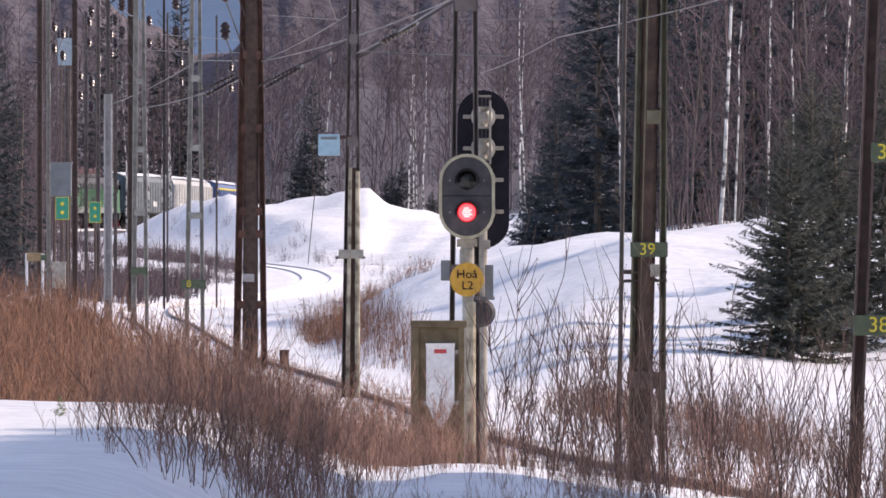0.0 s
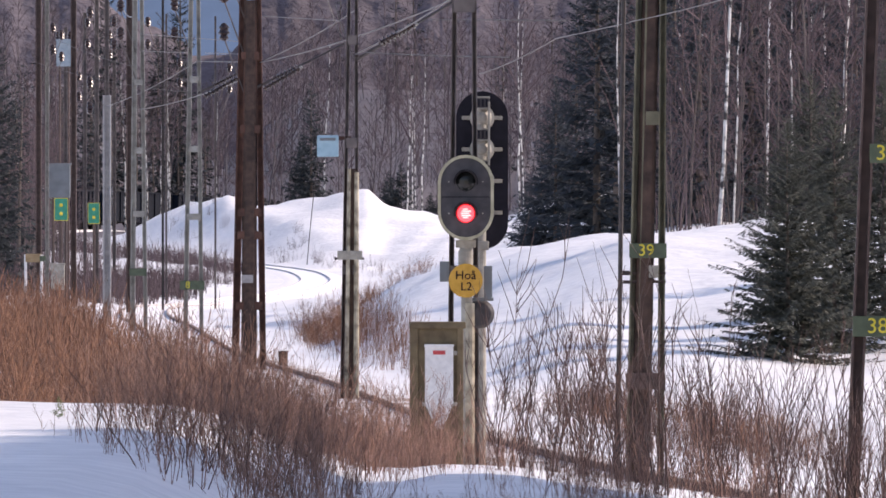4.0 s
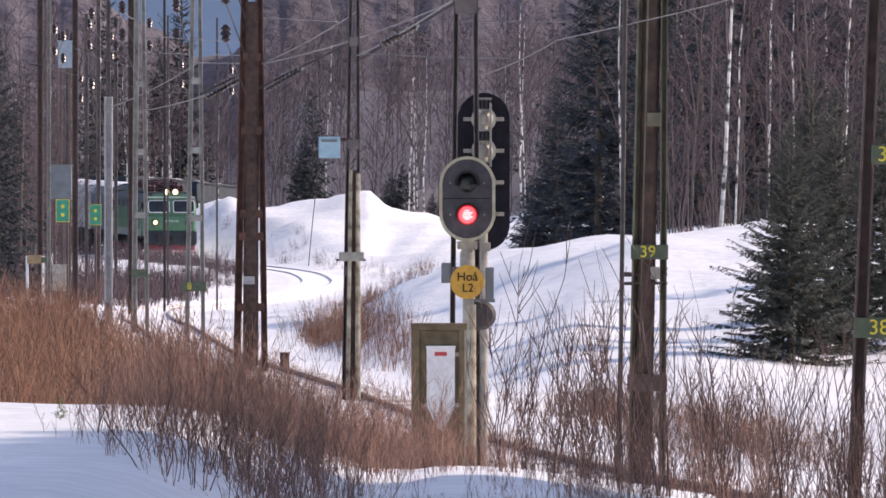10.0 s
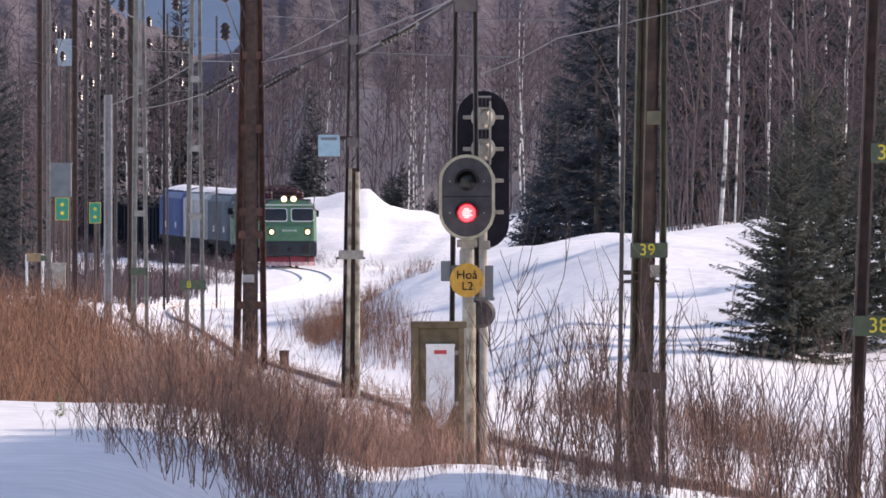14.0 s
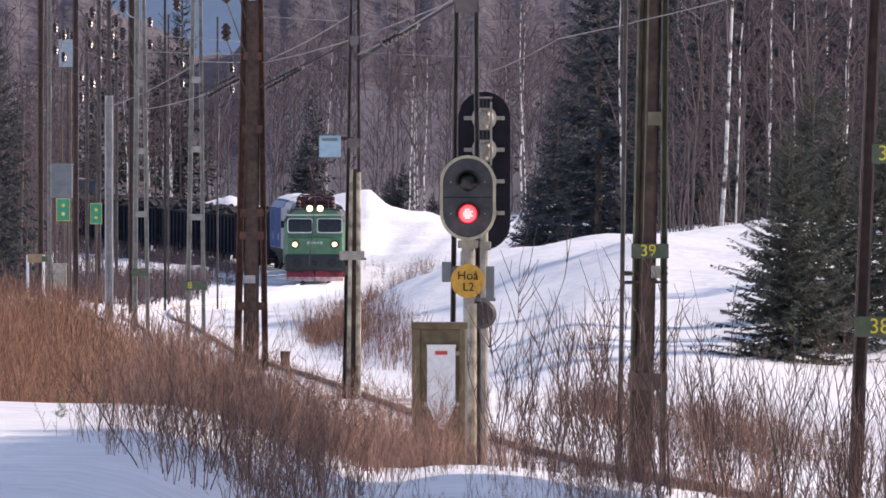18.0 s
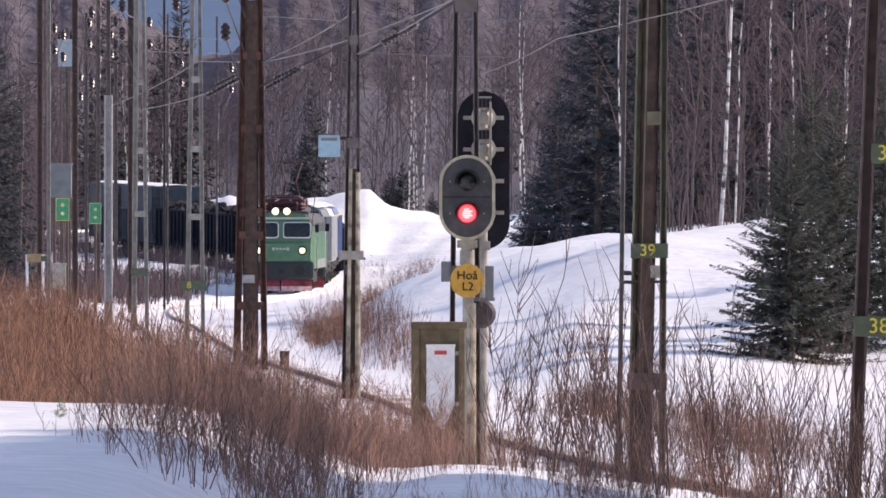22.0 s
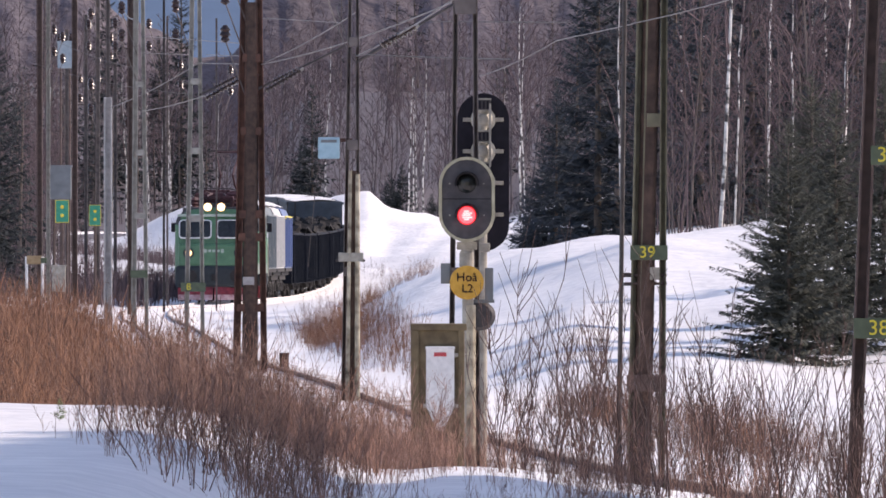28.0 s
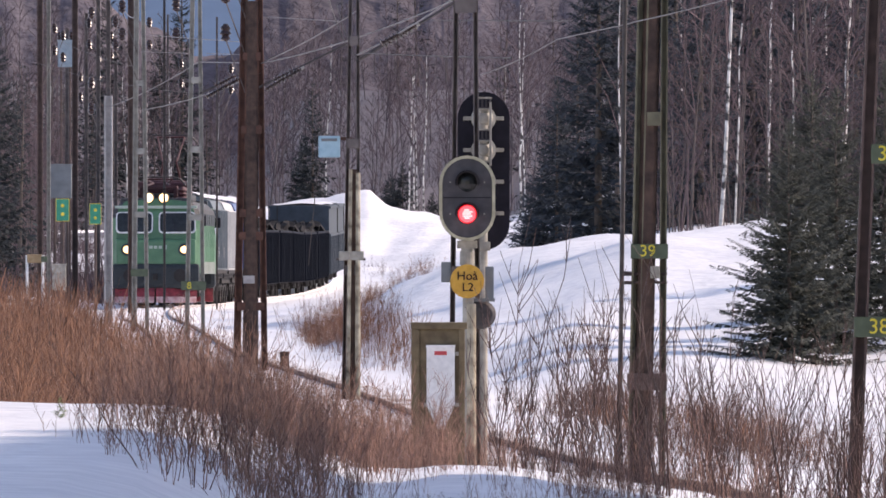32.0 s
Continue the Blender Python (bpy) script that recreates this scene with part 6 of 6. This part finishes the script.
def underframe(thing, L):
    bm = bmesh.new()
    box(bm, (2.6, L - 1.2, 0.22), (0, 0, 1.08), bevel=0.03)
    for s in (-1, 1):
        box(bm, (0.08, L - 5.2, 0.42), (s * 0.95, 0, 0.86), bevel=0.02)
        # added dark strips that stand in for the shade under the wagon
        box(bm, (0.05, L - 2.2, 0.30), (s * 1.16, 0, 0.92), bevel=0.02)
    box(bm, (0.7, 1.3, 0.5), (0.5, 0.4, 0.72), bevel=0.05)
    part("underframe", bm, UNDERFRAME, thing, "dark steel underframe")
    for y in (-(L / 2 - 2.7), L / 2 - 2.7):
        bogie(thing, y, 1.8)
        for k in (-0.9, 0.9):
            wheelset(thing, y + k)
    for s in (-1, 1):
        buffers(thing, s * (L / 2 - 0.62), s)


def build_covered(L, paint, label, edge=None):
    w = empty("covered_wagon", (0, 0, 0), label=label, category="wagon", group="covered wagons behind the locomotive")
    underframe(w, L)
    prof = [(-1.42, 1.2), (-1.42, 3.3), (-1.2, 3.76), (-0.6, 3.99), (0, 4.05), (0.6, 3.99), (1.2, 3.76), (1.42, 3.3), (1.42, 1.2)]
    n = L - 1.3
    bm = bmesh.new()
    a = [bm.verts.new((x, -n / 2, z)) for x, z in prof]
    b = [bm.verts.new((x, n / 2, z)) for x, z in prof]
    for k in range(len(prof)):
        j = (k + 1) % len(prof)
        bm.faces.new((a[k], a[j], b[j], b[k]))
    bm.faces.new(a), bm.faces.new(b)
    bmesh.ops.recalc_face_normals(bm, faces=bm.faces)
    part("body", bm, paint, w)
    bm = bmesh.new()
    lo = [(-1.1, 3.83), (-0.6, 4.015), (0, 4.08), (0.6, 4.015), (1.1, 3.83)]
    g = [[bm.verts.new((x + random.uniform(-.05, .05) * (abs(x) > 1), -n / 2 + n * q / 24, z + 0.03 + random.uniform(0, 0.05))) for x, z in lo] for q in range(25)]
    for r0, r1 in zip(g, g[1:]):
        for k in range(4):
            bm.faces.new((r0[k], r0[k + 1], r1[k + 1], r1[k]))
    part("roof_snow", bm, SNOW, w, "thin uneven snow on the roof")
    for s in (-1, 1):
        for k in range(2):
            bm = bmesh.new()
            box(bm, (0.05, n / 2 - 0.25, 2.2), (s * 1.44, (k - 0.5) * n / 2, 2.38), bevel=0.02)
            wall = part("sliding_wall", bm, paint, w)
            for q in range(7):
                bm = bmesh.new()
                box(bm, (0.05, 0.07, 2.1), (s * 1.475, (k - 0.5) * n / 2 + (q - 3) * n / 15, 2.38), bevel=0.012)
                part("wall_rib", bm, paint, wall)
            bm = bmesh.new()
            box(bm, (0.012, 0.7, 0.35), (s * 1.478, (k - 0.5) * n / 2 + 0.6, 1.9))
            part("marking", bm, WHITE_PANEL, wall, "pale painted marking")
        if edge and s < 0:
            bm = bmesh.new()
            box(bm, (0.06, n, 0.14), (s * 1.45, 0, 3.42), bevel=0.02)
            part("top_rail", bm, edge, w, "yellow top edge")
        bm = bmesh.new()
        box(bm, (0.06, n, 0.14), (s * 1.44, 0, 1.2), bevel=0.02)
        part("side_sill", bm, UNDERFRAME, w)
    for s in (-1, 1):
        for x in (-0.95, -0.32, 0.32, 0.95):
            bm = bmesh.new()
            box(bm, (0.1, 0.07, 2.4), (x, s * (n / 2 + 0.03), 2.4), bevel=0.015)
            part("end_rib", bm, paint, w)
    return w


def build_gondola(L=15.2, seed=0):
    w = empty("open_wagon", (0, 0, 0), label="dark ribbed open wagon heaped with dark scrap", category="wagon", group="open wagons in the train")
    underframe(w, L)
    n, top = L - 1.3, 2.75
    for s in (-1, 1):
        bm = bmesh.new()
        box(bm, (0.06, n, top - 0.6), (s * 1.38, 0, (top + 0.6) / 2), bevel=0.01)
        side = part("side_wall", bm, WAGON_DARK, w)
        for k in range(10):
            bm = bmesh.new()
            box(bm, (0.11, 0.13, top - 0.65), (s * 1.45, -n / 2 + n * (k + 0.5) / 10, (top + 0.6) / 2), bevel=0.02)
            part("side_post", bm, WAGON_DARK, side)
        bm = bmesh.new()
        box(bm, (0.14, n + 0.1, 0.12), (s * 1.4, 0, top), bevel=0.02)
        part("top_rail", bm, WAGON_DARK, side)
        bm = bmesh.new()
        box(bm, (2.7, 0.06, top - 0.6), (0, s * n / 2, (top + 0.6) / 2), bevel=0.01)
        end = part("end_wall", bm, WAGON_DARK, w)
        for x in (-0.9, -0.3, 0.3, 0.9):
            bm = bmesh.new()
            box(bm, (0.12, 0.1, top - 0.65), (x, s * (n / 2 + 0.06), (top + 0.6) / 2), bevel=0.02)
            part("end_post", bm, WAGON_DARK, end)
    rng = random.Random(seed)
    bm = bmesh.new()
    g = []
    for q in range(30):
        row = []
        for k in range(8):
            x = -1.34 + 2.68 * k / 7
            heap = 0.42 * math.sin(math.pi * k / 7) * (0.6 + 0.4 * math.sin(q * 0.9 + seed)) * math.sin(math.pi * min(1, (q + 1) / 4, (30 - q) / 4) / 2)
            row.append(bm.verts.new((x + rng.uniform(-.06, .06) * (0 < k < 7), -n / 2 + n * q / 29, top - 0.15 + heap + rng.uniform(-0.12, 0.22) * (0 < k < 7))))
        g.append(row)
    for r0, r1 in zip(g, g[1:]):
        for k in range(7):
            bm.faces.new((r0[k], r0[k + 1], r1[k + 1], r1[k]))
    for q in range(60):
        box(bm, (rng.uniform(.15, .5), rng.uniform(.2, .9), rng.uniform(.1, .3)), (rng.uniform(-1, 1), rng.uniform(-n / 2 + .5, n / 2 - .5), top + rng.uniform(0, .3)), (rng.uniform(-40, 40), rng.uniform(-40, 40), rng.uniform(0, 180)))
    part("scrap_load", bm, SCRAP, w, "heaped dark scrap")
    return w


def build_hopper(L=13.6):
    w = empty("high_sided_wagon", (0, 0, 0), label="tall dark slate-grey box wagon with snow along its top", category="wagon", group="tall dark wagons at the tail")
    underframe(w, L)
    n, top = L - 1.3, 4.0
    bm = bmesh.new()
    box(bm, (2.86, n, top - 0.7), (0, 0, (top + 0.7) / 2), bevel=0.06)
    part("body", bm, WAGON_SLATE, w)
    for s in (-1, 1):
        for k in range(14):
            bm = bmesh.new()
            box(bm, (0.09, 0.11, 1.8), (s * 1.46, -n / 2 + n * (k + 0.5) / 14, 1.62), bevel=0.02)
            part("side_post", bm, WAGON_SLATE, w)
        for z in (2.58, top - 0.1):
            bm = bmesh.new()
            box(bm, (0.10, n, 0.12), (s * 1.46, 0, z), bevel=0.02)
            part("side_rail", bm, WAGON_SLATE, w)
        bm = bmesh.new()
        for q in range(6):
            bar(bm, (s * 1.25 - 0.2, s * (n / 2 + 0.14), 1.3 + q * 0.4), (s * 1.25 + 0.2, s * (n / 2 + 0.14), 1.3 + q * 0.4), 0.02)
        for q in (-0.2, 0.2):
            bar(bm, (s * 1.25 + q, s * (n / 2 + 0.14), 1.2), (s * 1.25 + q, s * (n / 2 + 0.14), top), 0.025)
        part("ladder", bm, UNDERFRAME, w)
    bm = bmesh.new()
    lo = [(-1.15, 0), (-0.7, 0.03), (0, 0.05), (0.7, 0.03), (1.15, 0)]
    g = [[bm.verts.new((x + random.uniform(-.2, .2), -n / 2 + 0.1 + (n - 0.2) * q / 24, top + 0.01 + z + random.uniform(0, 0.06))) for x, z in lo] for q in range(25)]
    for r0, r1 in zip(g, g[1:]):
        for k in range(4):
            bm.faces.new((r0[k], r0[k + 1], r1[k + 1], r1[k]))
    part("roof_snow", bm, SNOW, w, "patchy snow along the top")
    return w


loco = build_loco()
TRAIN = [(loco, 0.0, 15.5, 3.9)]


def wheelsets_of(thing):
    return [c for c in thing.children if c.name.startswith("wheelset")]


def twin(ob):
    return copy_thing(ob, Matrix())


at = 15.5
front_box = build_covered(9.1, WAGON_BLUE_GREY, "slate-grey covered wagon with snow on its roof")
pale_box = build_covered(9.1, BOX_WHITE, "pale grey covered wagon with snow on its roof")
blue_box = build_covered(9.0, BOX_BLUE, "blue covered wagon with a yellow top edge", YELLOW)
tall = build_hopper()
heaps = [build_gondola(15.2, 1), build_gondola(15.2, 2)]
for ob, L in ((front_box, 9.1), (pale_box, 9.1), (blue_box, 9.0), (heaps[0], 15.2), (heaps[1], 15.2), (twin(heaps[0]), 15.2), (twin(heaps[1]), 15.2), (twin(heaps[0]), 15.2), (twin(heaps[1]), 15.2), (tall, 13.6), (twin(tall), 13.6)):
    TRAIN.append((ob, at, L, L / 2 - 2.7))
    at += L


def on_line(s):
    """The place on the line s metres along it, and the distance's tangent."""
    return Vector((np.interp(s, FINE_S, FINE_X), np.interp(s, FINE_S, FINE_Y), np.interp(s, FINE_S, FINE_Z)))


def rider(s_front, behind, L, pivot):
    """The pose of a vehicle whose front is behind the train's front by that much. It faces down the line, towards smaller s."""
    mid = s_front + behind + L / 2
    a, b = on_line(mid - pivot), on_line(mid + pivot)
    d = a - b
    return Matrix.Translation((a + b) / 2) @ Euler((math.atan2(d.z, d.xy.length), 0, math.atan2(-d.x, d.y))).to_matrix().to_4x4()


FRONT = [(0, 715.5), (3.2, 677.5), (6.5, 639.2), (8.5, 615.5), (10.5, 592.2), (12.5, 569.3), (14.5, 546.7), (16.5, 524.2), (18.5, 501.9), (20.5, 479.6), (22.5, 457.4), (25, 429.6), (27.5, 401.6), (30, 373.4), (32, 350.3)]


def front_s(t):
    y = float(eased(np.array(t), [p[0] for p in FRONT], [p[1] for p in FRONT]))
    return float(np.interp(y, FINE_Y, FINE_S))


FRONT_S0 = front_s(0)


def motions():
    times = [k * 0.5 for k in range(65)]
    for ob, behind, L, pivot in TRAIN:
        walk(ob, [(t, rider(front_s(t), behind, L, pivot)) for t in times])
    # the wheels roll
    ticks = [k / 15 for k in range(481)]
    gone = [FRONT_S0 - front_s(t) for t in ticks]
    for ob, behind, L, pivot in TRAIN:
        for w in wheelsets_of(ob):
            y = w.location.y
            walk(w, [(t, pose(0, y, 0.46, -math.degrees(g / 0.5))) for t, g in zip(ticks, gone)])


motions()
